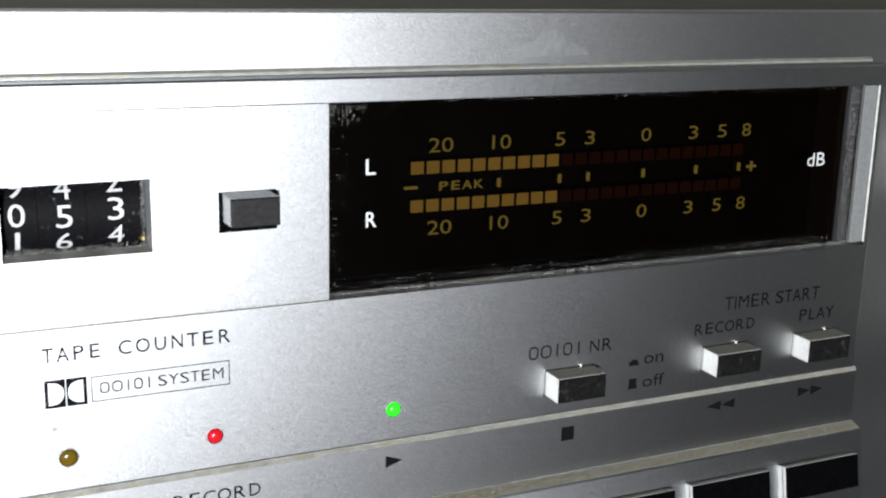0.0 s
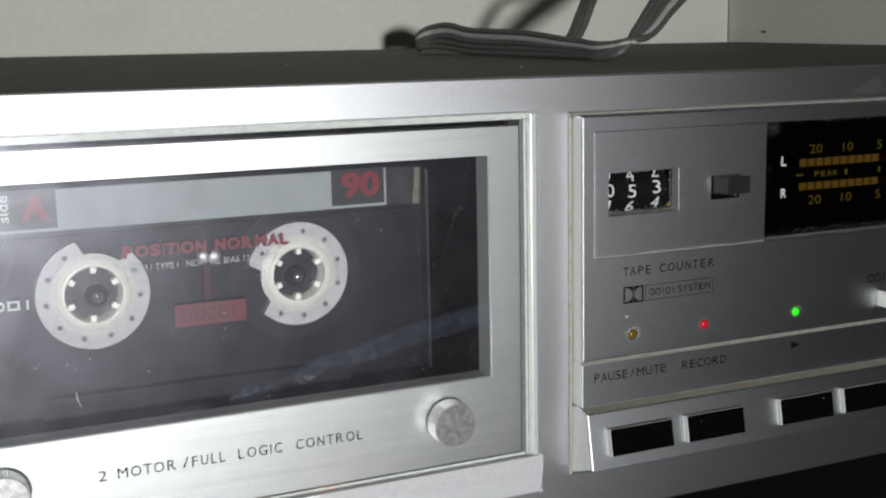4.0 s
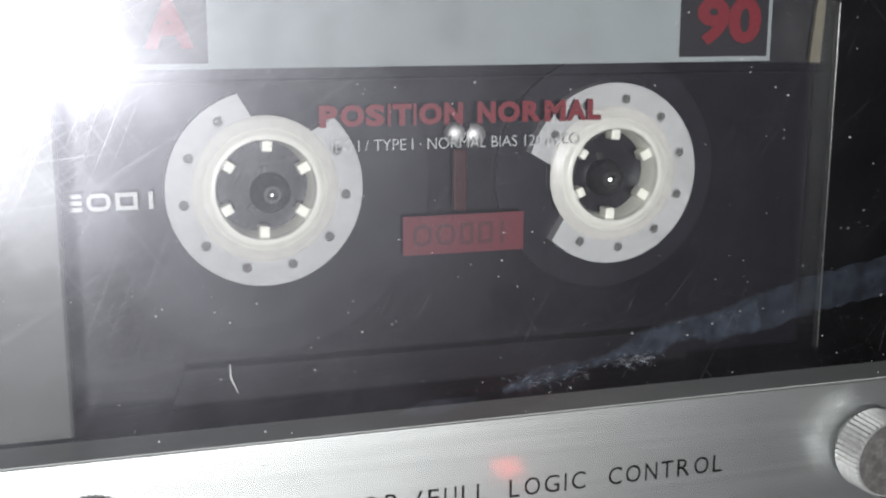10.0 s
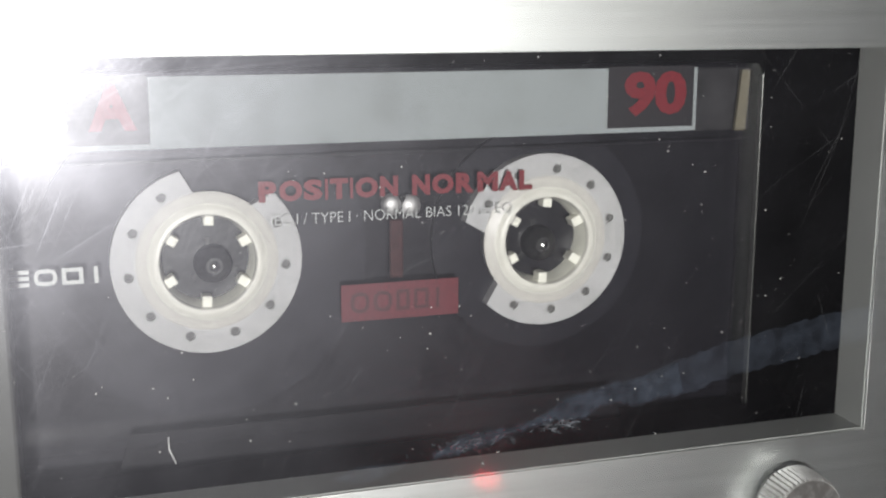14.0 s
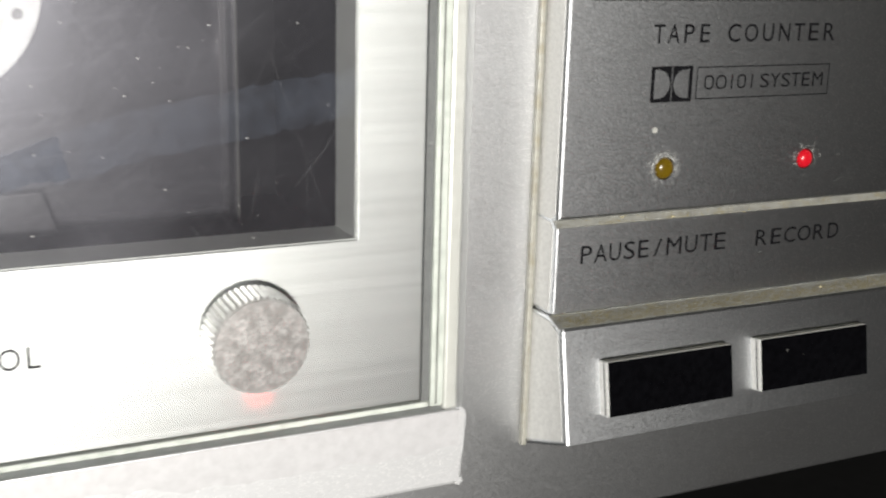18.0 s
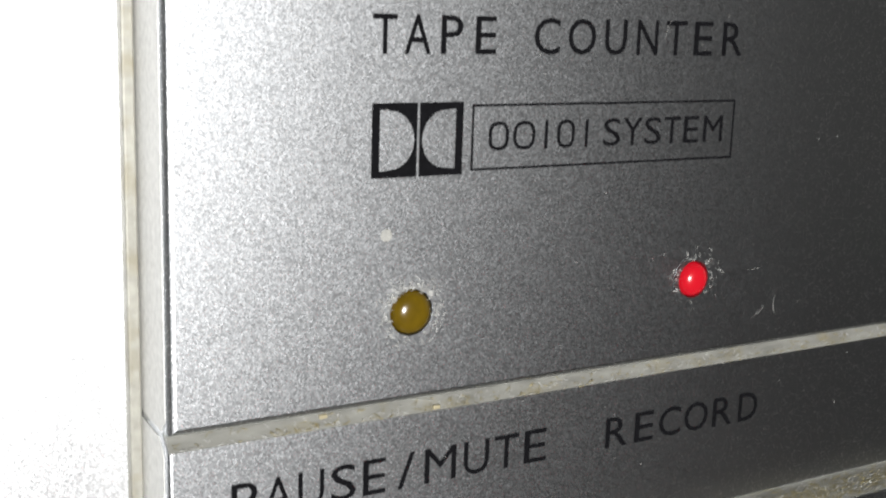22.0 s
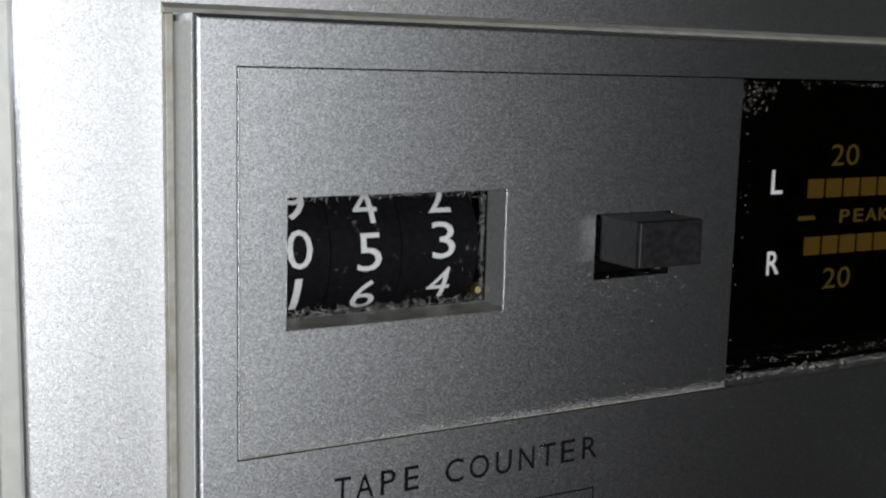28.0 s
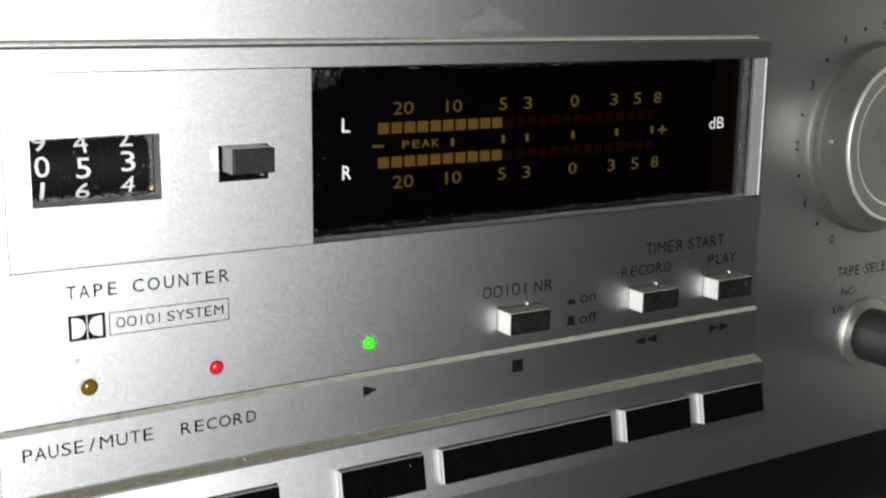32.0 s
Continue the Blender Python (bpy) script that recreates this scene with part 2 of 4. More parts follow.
cable_grey = grain(material("grey_cable_rubber", (0.068, 0.063, 0.058), 0.55), 900, 0.3, 0.3)
cable_light = grain(material("light_cable_rubber", (0.30, 0.30, 0.29), 0.5), 900, 0.2, 0.3)
satin_tip = grain(material("satin_metal_clip", (0.9, 0.9, 0.88), 0.6, 1.0), 1200, 0.1, 0.1)
brass = material("brass", (0.75, 0.6, 0.25), 0.25, 1.0)
amber_off = grain(material("unlit_amber_lens", (0.095, 0.060, 0.004), 0.22), 900, 0.2)
tape_brown = grain(material("dark_tape", (0.012, 0.012, 0.018), 0.4), 900, 0.2)
guide_red = grain(material("reddish_guide", (0.075, 0.028, 0.026), 0.3), 900, 0.2)
leader = grain(material("beige_liner", (0.34, 0.30, 0.19), 0.5), 900, 0.15)
strip_grey = grain(material("clear_grey_strip", (0.17, 0.175, 0.175), 0.3), 1500, 0.12, 0.06)
side_grey = grain(material("grey_holder_plastic", (0.07, 0.07, 0.066), 0.4), 2500, 0.12, 0.06)
edge_glint_grey = grain(material("shell_glint_grey", (0.05, 0.05, 0.048), 0.25), 1500, 0.3, 0.2)
corner_grey = grain(material("smoky_corner", (0.04, 0.04, 0.042), 0.4), 300, 0.5, 0.2)
block_red = grain(material("faded_red_print", (0.115, 0.010, 0.018), 0.5), 2500, 0.2)
block_shade = grain(material("dark_red_print", (0.06, 0.008, 0.012), 0.5), 2500, 0.2)
edge_dirt = grain(material("grey_edge_dirt", (0.30, 0.295, 0.26), 0.5, 0.3), 1600, 0.15, 0.3, stain=(0.22, 0.20, 0.14), stain_scale=500, stain_at=(0.5, 0.75))
liner_grey = grain(material("dull_grey_liner", (0.22, 0.20, 0.14), 0.5), 900, 0.15)
# Pale tone for side faces: the light they catch is in the colour.
lit_side_paint = grain(material("lit_side_grey", (0.62, 0.62, 0.60), 0.5, 0.1), 2500, 0.12, 0.1)
frosted = grain(material("frosted_acrylic_edge", (0.60, 0.63, 0.59), 0.25), 1200, 0.15, 0.3)


def glowing(name, color, strength, base=(0.1, 0.1, 0.1)):
    m = material(name, base, 0.25)
    b = m.node_tree.nodes["Principled BSDF"]
    b.inputs["Emission Color"].default_value = (*color, 1)
    b.inputs["Emission Strength"].default_value = strength
    return m


red_lit = glowing("lit_red_lens", (1.0, 0.012, 0.035), 0.165, (0.30, 0.005, 0.01))
green_lit = glowing("lit_green_lens", (0.03, 1.0, 0.01), 0.6, (0.02, 0.25, 0.01))
seg_lit = glowing("lit_amber_segment", (0.58, 0.41, 0.09), 0.19, (0.01, 0.008, 0.004))
seg_mark = glowing("lit_yellow_mark", (0.62, 0.55, 0.12), 0.165, (0.01, 0.008, 0.004))
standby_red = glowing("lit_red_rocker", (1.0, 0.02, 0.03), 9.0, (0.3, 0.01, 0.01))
seg_dim = glowing("dim_red_segment", (0.30, 0.08, 0.03), 0.017, (0.004, 0.002, 0.0015))


def clear(name, tint, gloss_rough, haze, haze_rough, scratch=0.0):
    """Clear plastic: see-through, with a sharp surface reflection and a faint haze of fine scratches."""
    m = bpy.data.materials.new(name)
    m.use_nodes = True
    nt = m.node_tree
    nt.nodes.clear()
    n, link = nt.nodes, nt.links.new
    out = n.new("ShaderNodeOutputMaterial")
    see = n.new("ShaderNodeBsdfTransparent")
    see.inputs["Color"].default_value = (*tint, 1)
    sharp = n.new("ShaderNodeBsdfGlossy")
    sharp.inputs["Roughness"].default_value = gloss_rough
    soft = n.new("ShaderNodeBsdfGlossy")
    soft.inputs["Roughness"].default_value = haze_rough
    soft.inputs["Color"].default_value = (0.88, 0.885, 0.98, 1)
    fr = n.new("ShaderNodeLayerWeight")
    up = n.new("ShaderNodeMath")
    up.operation, up.inputs[1].default_value = "POWER", 5.0
    link(fr.outputs["Facing"], up.inputs[0])
    sch = n.new("ShaderNodeMath")
    sch.operation, sch.inputs[1].default_value, sch.inputs[2].default_value = "MULTIPLY_ADD", 0.96, 0.04
    link(up.outputs["Value"], sch.inputs[0])
    a = n.new("ShaderNodeMixShader")
    link(sch.outputs["Value"], a.inputs["Fac"])
    link(see.outputs["BSDF"], a.inputs[1])
    link(sharp.outputs["BSDF"], a.inputs[2])
    b = n.new("ShaderNodeMixShader")
    co = n.new("ShaderNodeTexCoord")
    noise_a = n.new("ShaderNodeTexNoise")
    noise_a.inputs["Scale"].default_value, noise_a.inputs["Detail"].default_value = 120, 6
    link(co.outputs["Object"], noise_a.inputs["Vector"])
    rng = n.new("ShaderNodeMapRange")
    rng.inputs["From Min"].default_value, rng.inputs["From Max"].default_value = 0.3, 0.7
    rng.inputs["To Min"].default_value, rng.inputs["To Max"].default_value = haze * 0.6, haze * 1.4
    link(noise_a.outputs["Fac"], rng.inputs["Value"])
    fac = rng.outputs["Result"]
    if scratch:
        for turn, sx in ((0.55, 14), (-0.95, 9), (1.15, 20), (0.1, 12)):
            tilt, mp = n.new("ShaderNodeMapping"), n.new("ShaderNodeMapping")
            tilt.inputs["Rotation"].default_value = (0, turn, 0)
            mp.inputs["Scale"].default_value = (sx, 60, 1900)
            link(co.outputs["Object"], tilt.inputs["Vector"])
            link(tilt.outputs["Vector"], mp.inputs["Vector"])
            sc = n.new("ShaderNodeTexNoise")
            sc.inputs["Scale"].default_value, sc.inputs["Detail"].default_value = 4, 4
            link(mp.outputs["Vector"], sc.inputs["Vector"])
            r2 = n.new("ShaderNodeMapRange")
            r2.inputs["From Min"].default_value, r2.inputs["From Max"].default_value = 0.62, 0.72
            r2.inputs["To Max"].default_value = scratch
            link(sc.outputs["Fac"], r2.inputs["Value"])
            add = n.new("ShaderNodeMath")
            link(fac, add.inputs[0])
            link(r2.outputs["Result"], add.inputs[1])
            fac = add.outputs["Value"]
    link(fac, b.inputs["Fac"])
    link(a.outputs["Shader"], b.inputs[1])
    link(soft.outputs["BSDF"], b.inputs[2])
    link(b.outputs["Shader"], out.inputs["Surface"])
    return m


acrylic = clear("clear_acrylic", (0.97, 0.98, 0.97), 0.05, 0.060, 0.24, 0.062)
smoke = clear("smoky_clear_plastic", (0.86, 0.85, 0.87), 0.08, 0.010, 0.26)
display_tint = clear("display_filter", (0.72, 0.64, 0.56), 0.03, 0.002, 0.35)


def residue(name, color, low, high, scale, sheen=0.0):
    """A thin layer, dried film or added haze: see-through, with a milky scatter, or a broad sheen, in patches."""
    m = bpy.data.materials.new(name)
    m.use_nodes = True
    nt = m.node_tree
    nt.nodes.clear()
    n, link = nt.nodes, nt.links.new
    out, see, milk, mix = (n.new("ShaderNode" + k) for k in ("OutputMaterial", "BsdfTransparent", "BsdfAnisotropic" if sheen else "BsdfDiffuse", "MixShader"))
    if sheen:
        milk.distribution, milk.inputs["Roughness"].default_value = "BECKMANN", sheen
    milk.inputs["Color"].default_value = (*color, 1)
    co = n.new("ShaderNodeTexCoord")
    no = n.new("ShaderNodeTexNoise")
    no.inputs["Scale"].default_value, no.inputs["Detail"].default_value = scale, 8
    link(co.outputs["Object"], no.inputs["Vector"])
    rng = n.new("ShaderNodeMapRange")
    rng.inputs["From Min"].default_value, rng.inputs["From Max"].default_value = 0.38, 0.66
    rng.inputs["To Min"].default_value, rng.inputs["To Max"].default_value = low, high
    link(no.outputs["Fac"], rng.inputs["Value"])
    link(rng.outputs["Result"], mix.inputs["Fac"])
    link(see.outputs["BSDF"], mix.inputs[1])
    link(milk.outputs["BSDF"], mix.inputs[2])
    link(mix.outputs["Shader"], out.inputs["Surface"])
    return m


smear_film = residue("dried_film", (0.50, 0.62, 0.84), 0.006, 0.015, 520)
fleck_film = residue("dried_flecks", (0.72, 0.78, 0.88), 0.02, 0.10, 900)
# Torchlight scattered by the scratched cover, put in as a pale layer.
haze_film = residue("milky_light_haze", (0.78, 0.78, 0.92), 0.0035, 0.010, 35, 0.48)
scratch_film = residue("scratch_scatter", (0.8, 0.82, 0.85), 0.005, 0.085, 300)

# ---- mesh helpers, in millimetres ----


def mesh_of(bm, name, mat, smooth=False):
    bmesh.ops.recalc_face_normals(bm, faces=bm.faces)
    me = bpy.data.meshes.new(name)
    bm.to_mesh(me)
    bm.free()
    me.materials.append(mat)
    if smooth:
        me.polygons.foreach_set("use_smooth", [True] * len(me.polygons))
        me.set_sharp_from_angle(angle=radians(35))
    return me


def part(name, bm, mat, parent, label="", smooth=False):
    ob = new(name, mesh_of(bm, name, mat, smooth))
    ob.parent = parent
    return tagged(ob, label)


def thing(name, label, category, kind="", group=""):
    return tagged(new(name), label, category, group, kind)


def box(x0, x1, y0, y1, z0, z1, bevel=0.0, seg=2, bm=None):
    bm = bm or bmesh.new()
    m = Matrix.LocRotScale(Vector(((x0 + x1) / 2, (y0 + y1) / 2, (z0 + z1) / 2)) * MM, None, Vector((x1 - x0, y1 - y0, z1 - z0)) * MM)
    made = bmesh.ops.create_cube(bm, size=1, matrix=m)
    if bevel:
        edges = list({e for v in made["verts"] for e in v.link_edges})
        bmesh.ops.bevel(bm, geom=edges, offset=bevel * MM, segments=seg, profile=0.5, affect="EDGES")
    return bm


def prism(profile, x0, x1, bm=None, bevel=0.0):
    """A (y, z) outline drawn out along x; bevel rounds its near end."""
    bm = bm or bmesh.new()
    a, b = ([bm.verts.new((x * MM, y * MM, z * MM)) for y, z in profile] for x in (x0, x1))
    k = len(profile)
    bm.faces.new(a), bm.faces.new(list(reversed(b)))
    for i in range(k):
        bm.faces.new((a[i], a[(i + 1) % k], b[(i + 1) % k], b[i]))
    if bevel:
        ends = [e for e in bm.edges if e.verts[0] in a and e.verts[1] in a]
        bmesh.ops.bevel(bm, geom=ends, offset=bevel * MM, segments=3, profile=0.5, affect="EDGES", clamp_overlap=True)
    return bm


def ring(cx, cz, r, seg=48, start=0.0):
    return [(cx + r * math.cos(start + 2 * math.pi * i / seg), cz + r * math.sin(start + 2 * math.pi * i / seg)) for i in range(seg)]


def rect(x0, x1, z0, z1, r=0.0):
    if not r:
        return [(x0, z0), (x1, z0), (x1, z1), (x0, z1)]
    pts = []
    for cx, cz, a in ((x1 - r, z0 + r, -90), (x1 - r, z1 - r, 0), (x0 + r, z1 - r, 90), (x0 + r, z0 + r, 180)):
        pts += [(cx + r * math.cos(radians(a + d)), cz + r * math.sin(radians(a + d))) for d in (0, 30, 60, 90)]
    return pts


def plate(outer, holes, y0, y1, bm=None, bevel=0.0, round_outer=0.0):
    """A flat sheet in the x-z plane with openings through it, from y0 (front) to y1 (back)."""
    bm = bm or bmesh.new()
    loops, edges = [], []
    for loop in [outer, *holes]:
        vs = [bm.verts.new((x * MM, y0 * MM, z * MM)) for x, z in loop]
        loops.append(vs)
        edges += [bm.edges.new((vs[i], vs[(i + 1) % len(vs)])) for i in range(len(vs))]
    made = bmesh.ops.triangle_fill(bm, use_beauty=True, use_dissolve=False, edges=edges)
    front = [g for g in made["geom"] if isinstance(g, bmesh.types.BMFace)]
    twin = {v: bm.verts.new((v.co.x, y1 * MM, v.co.z)) for vs in loops for v in vs}
    for f in front:
        bm.faces.new([twin[v] for v in reversed(f.verts)])
    for vs in loops:
        for i in range(len(vs)):
            a, b = vs[i], vs[(i + 1) % len(vs)]
            bm.faces.new((a, b, twin[b], twin[a]))
    if bevel:
        bmesh.ops.bevel(bm, geom=edges, offset=bevel * MM, segments=2, profile=0.6, affect="EDGES")
    if round_outer:
        bmesh.ops.bevel(bm, geom=edges[:len(outer)], offset=round_outer * MM, segments=5, profile=0.5, affect="EDGES")
    return bm


def turned(cx, cz, profile, seg=48, bm=None, knurl=0.0, knurl_rows=(), capped=True):
    """A turned body about an axis along y: profile of (radius, y). Rows in knurl_rows get a toothed rim."""
    bm = bm or bmesh.new()
    rows = []
    for k, (r, y) in enumerate(profile):
        row = []
        for i in range(seg):
            rr = r - (knurl if (k in knurl_rows and i % 2) else 0)
            a = 2 * math.pi * i / seg
            row.append(bm.verts.new(((cx + rr * math.cos(a)) * MM, y * MM, (cz + rr * math.sin(a)) * MM)))
        rows.append(row)
    for p, q in zip(rows, rows[1:]):
        for i in range(seg):
            bm.faces.new((p[i], p[(i + 1) % seg], q[(i + 1) % seg], q[i]))
    if capped:
        bm.faces.new(rows[0]), bm.faces.new(list(reversed(rows[-1])))
    return bm


# left bearing and drawn width of plain sans capitals, in hundredths of an em
SANS = {"A": (1, 64), "B": (8, 56), "C": (5, 63), "D": (9, 59), "E": (9, 53), "F": (9, 49), "G": (5, 67), "H": (8, 57), "I": (9, 9), "J": (2, 40), "K": (8, 58), "L": (8, 45), "M": (7, 69), "N": (8, 57), "O": (4, 70), "P": (9, 54), "R": (9, 60), "S": (5, 57), "T": (2, 57), "U": (8, 57), "V": (1, 64), "W": (2, 90), "X": (2, 63), "Y": (1, 64), "Z": (3, 55), "/": (0, 28)}


def outline_of(body, weight, slant=0.0, space=1.0):
    """The built-in font's flat mesh of some words: points from 0 to 1 each way, and faces."""
    cu = bpy.data.curves.new("lettering", "FONT")
    cu.body, cu.size, cu.offset, cu.resolution_u, cu.shear, cu.space_character = body, 1.0, weight, 3, slant, space
    tmp = bpy.data.objects.new("lettering", cu)
    me = bpy.data.meshes.new_from_object(tmp)
    bpy.data.objects.remove(tmp)
    co = np.empty(len(me.vertices) * 3)
    me.vertices.foreach_get("co", co)
    co = co.reshape(-1, 3)[:, :2]
    faces = [tuple(f.vertices) for f in me.polygons]
    bpy.data.meshes.remove(me)
    return (co - co.min(0)) / np.maximum(np.ptp(co, axis=0), 1e-9), faces


def lettering(body, x0, x1, z0, z1, y, mat, parent, weight=0.0, name="lettering", label="", slant=0.0, turn=False, space=1.0):
    """Flat printed words that fill the given box; plain capitals are spaced letter by letter."""
    points, faces = [], []
    if len(body) > 1 and not turn and all(c in SANS or c == " " for c in body):
        track, at, spans = 12 * (space - 1) * 4 + 12, 0, []
        for c in body:
            if c == " ":
                at += 30 + track
                continue
            bearing, width = SANS[c]
            spans.append((c, at + bearing, width))
            at += 2 * bearing + width + track - 10
        lo, hi = spans[0][1], spans[-1][1] + spans[-1][2]
        for c, left, width in spans:
            uv, fs = outline_of(c, weight)
            base = sum(map(len, points))
            points.append(np.stack([(left + uv[:, 0] * width - lo) / (hi - lo), uv[:, 1]], 1))
            faces += [tuple(i + base for i in f) for f in fs]
        uv = np.concatenate(points)
    else:
        uv, faces = outline_of(body, weight, slant, space)
        if turn:
            uv = np.stack([1 - uv[:, 1], uv[:, 0]], 1)
    flat = np.stack([x0 + uv[:, 0] * (x1 - x0), np.full(len(uv), y), z0 + uv[:, 1] * (z1 - z0)], 1) * MM
    me = bpy.data.meshes.new(name)
    me.from_pydata(flat.tolist(), [], faces)
    me.materials.append(mat)
    me.update()
    ob = new(name, me)
    ob.parent = parent
    return tagged(ob, label)


def glyphs(shapes, y, mat, parent, name="emblem", label=""):
    """Plain printed shapes: closed outlines with openings, laid flat."""
    for outer, holes in shapes:
        ob = part(name, plate(outer, holes, y, y + 0.02), mat, parent, label)
    return ob


def lint(name, n, place, mat, parent, size=(0.15, 0.6), width=0.02, flat=(0, 0, 1), spread=0.6):
    """Fine fibres and specks lying on a surface whose cross direction is flat; place() gives a point in millimetres."""
    bm = bmesh.new()
    up = Vector(flat).normalized()
    out = up.cross(Vector((1, 0, 0)))
    if out.y > 0:
        out = -out
    for _ in range(n):
        p, a = Vector(place()), random.gauss(0, spread)
        length = random.uniform(*size)
        d = Vector((1, 0, 0)) * math.cos(a) + up * math.sin(a)
        side = d.cross(out) * width * random.uniform(0.6, 1.6)
        bend = side.normalized() * length * random.uniform(-0.2, 0.2)
        rows = [p - d * length / 2, p + bend + out * random.uniform(0.01, 0.12), p + d * length / 2]
        pairs = [[bm.verts.new((q + out * 0.03 + k * side) * MM) for k in (-1, 1)] for q in rows]
        for u, v in zip(pairs, pairs[1:]):
            bm.faces.new((u[0], u[1], v[1], v[0]))
    return tagged(part(name, bm, mat, parent), kind="stuff")


def frame_shape(x0, x1, z0, z1, w, r=0.0):
    return rect(x0, x1, z0, z1, r), [rect(x0 + w, x1 - w, z0 + w, z1 - w, max(0.0, r - w))]


def stroke_shapes(x0, x1, z0, z1, w):
    """A pair of plain upright bars."""
    return [(rect(x0, x0 + w, z0, z1), []), (rect(x1 - w, x1, z0, z1), [])]


def plain_word(kinds, x, z0, z1, widths, gap, w):
    """A wordmark as plain shapes: o rounded frames, u square frames, b stacked bars, i single uprights."""
    shapes, h = [], z1 - z0
    for kind, width in zip(kinds, widths):
        if kind == "o":
            shapes.append(frame_shape(x, x + width, z0, z1, w, min(width, h) * 0.42))
        elif kind == "u":
            shapes.append(frame_shape(x, x + width, z0, z1, w))
        elif kind == "b":
            shapes += [(rect(x, x + width, z0 + k * (h - w) / 2, z0 + k * (h - w) / 2 + w), []) for k in range(3)]
        else:
            shapes.append((rect(x + (width - w) / 2, x + (width + w) / 2, z0, z1), []))
        x += width + gap
    return shapes


def x_mirror(x):
    return 23.15 - x


# ---- the setting ----
def slab(name, x0, x1, y0, y1, z0, z1, mat, label, category):
    ob = new(name, mesh_of(box(x0, x1, y0, y1, z0, z1), name, mat))
    return tagged(ob, label, category, kind="structure")


slab("shelf", -1500, 1500, -80, 300, -30, -8, shelf_black, "black wooden shelf under the cassette deck", "shelf")
slab("wall_back", -1500, 269.5, 300, 330, -8, 700, wall_paint, "off-white painted back panel behind the deck", "wall")
slab("wall_back_2", 288.2, 1500, 302, 330, -8, 700, wall_paint, "off-white painted back panel with a vertical seam", "wall")
slab("trim", -1500, 269.5, 288, 299.5, 141, 260, shaded_trim_paint, "off-white ledge along the back panel, greyed as if in shade", "trim")
slab("cabinet_side", 270, 288, -60, 300, -8, 700, wall_paint, "off-white cabinet side panel beside the deck", "wall")
# Added panel: keeps the space below the shelf black, as an unlit void.
slab("dark_filler_under_shelf", -1500, 1500, -60, -40, -900, -30, shelf_black, "black panel added to keep the space under the shelf dark", "wall")
slab("trim_side", 264, 269.6, -60, 287.6, 140.6, 260, shaded_trim_paint, "off-white ledge along the cabinet side, greyed as if in shade", "trim")
# Unseen walls, floor and ceiling added to close off a dark room.
slab("wall_left", -1540, -1500, -2600, 330, -900, 1600, unlit_room_dark, "unseen dark side wall closing the room", "wall")
slab("wall_right", 1500, 1540, -2600, 330, -900, 1600, unlit_room_dark, "unseen dark side wall closing the room", "wall")
slab("wall_front", -1500, 1500, -2640, -2600, -900, 1600, unlit_room_dark, "unseen dark wall facing the deck", "wall")
slab("wall_back_lower", -1500, 1500, 330, 360, -900, 1600, unlit_room_dark, "unseen dark wall behind the shelf", "wall")
slab("floor", -1500, 1500, -2600, 330, -940, -900, unlit_room_dark, "unseen dark floor closing the room", "floor")
slab("ceiling", -1500, 1500, -2600, 330, 1600, 1640, unlit_room_dark, "unseen dark ceiling closing the room", "ceiling")

# ---- the cassette deck: body ----
FY = 5.0
deck = thing("cassette_deck", "silver cassette deck with a clear tape door, on a black shelf", "cassette deck")
part("fascia", plate(rect(-188, 252, 6, 109.2), [rect(-147.5, -16.5, 27.5, 100.3), rect(-1.2, 149.2, 19, 99.6)], FY, FY + 4, bevel=0.35), fascia_silver, deck, "silver painted metal front plate")
part("chassis", box(-184, 248, FY + 60, 270, 8, 108.0), black_plastic, deck)
part("top_cover", prism([(FY + 4, 104), (FY + 4, 108.4), (6 + FY, 108.9), (268, 115.6), (268, 104)], -187.5, 251.5), cover_brown, deck, "brown textured top cover with dust specks")
part("chassis_bottom", box(-184, 248, FY + 4, 270, 6, 9), black_plastic, deck)
for fx in (-160, 222):
    for fy in (90, 230):
        part("foot", turned(fx, fy, [(11, 0), (12, 2), (12, 14)], 24), dark_plastic, deck).matrix_basis = Matrix.Translation((0, fy * MM, -0.008)) @ Matrix.Rotation(radians(90), 4, "X") @ Matrix.Translation((0, 0, -fy * MM))
part("chassis_divider", box(-12, -6, FY + 4, 60, 9, 104), black_plastic, deck)
part("smudge", plate([(79.5, 102.3), (93.4, 102.4), (92, 103.6), (89.2, 104.6), (88, 106.4), (85.4, 106.3), (84, 104.8), (81, 103.9)], [], FY - 0.03, FY), glue, deck, "dried pale glue mark")

# ---- control panel ----
panel = part("control_panel", plate(rect(-2, 151, 44.95, 100.4), [rect(1.0, 149.7, 68.3, 96.9), *[ring(x, 50, 1.3, 24) for x in (11.45, 31.5, 58.9)], rect(85.0, 94.2, 48.4, 52.9), rect(115.8, 125.4, 48.7, 53.1), rect(135.5, 145.1, 48.8, 53.3)], 0, FY, round_outer=0.4), silver, deck, "silver painted raised control panel")
part("panel_step", prism([(FY, 45.3), (1.0, 45.1), (0, 44.2), (0, 34.5), (0.4, 34.19), (FY, 34.15)], -2.05, 151.5, bevel=0.22), silver, deck)
part("button_ledge", prism([(FY, 34.15), (0.4, 34.1), (-2.0, 33.35), (-2.15, 33.1), (-4.4, 20.6), (FY, 17.1)], -2.1, 152, bevel=0.42), silver, deck)
# Thin sheets over the panel's sides carry the lit tone.
part("panel_side", prism([(FY, 45.0), (1.2, 45.0), (0.5, 45.7), (0.5, 99.9), (FY, 99.9)], -2.05, -1.99), lit_side_paint, deck, "thin sheet on the panel side, paled to look lit")
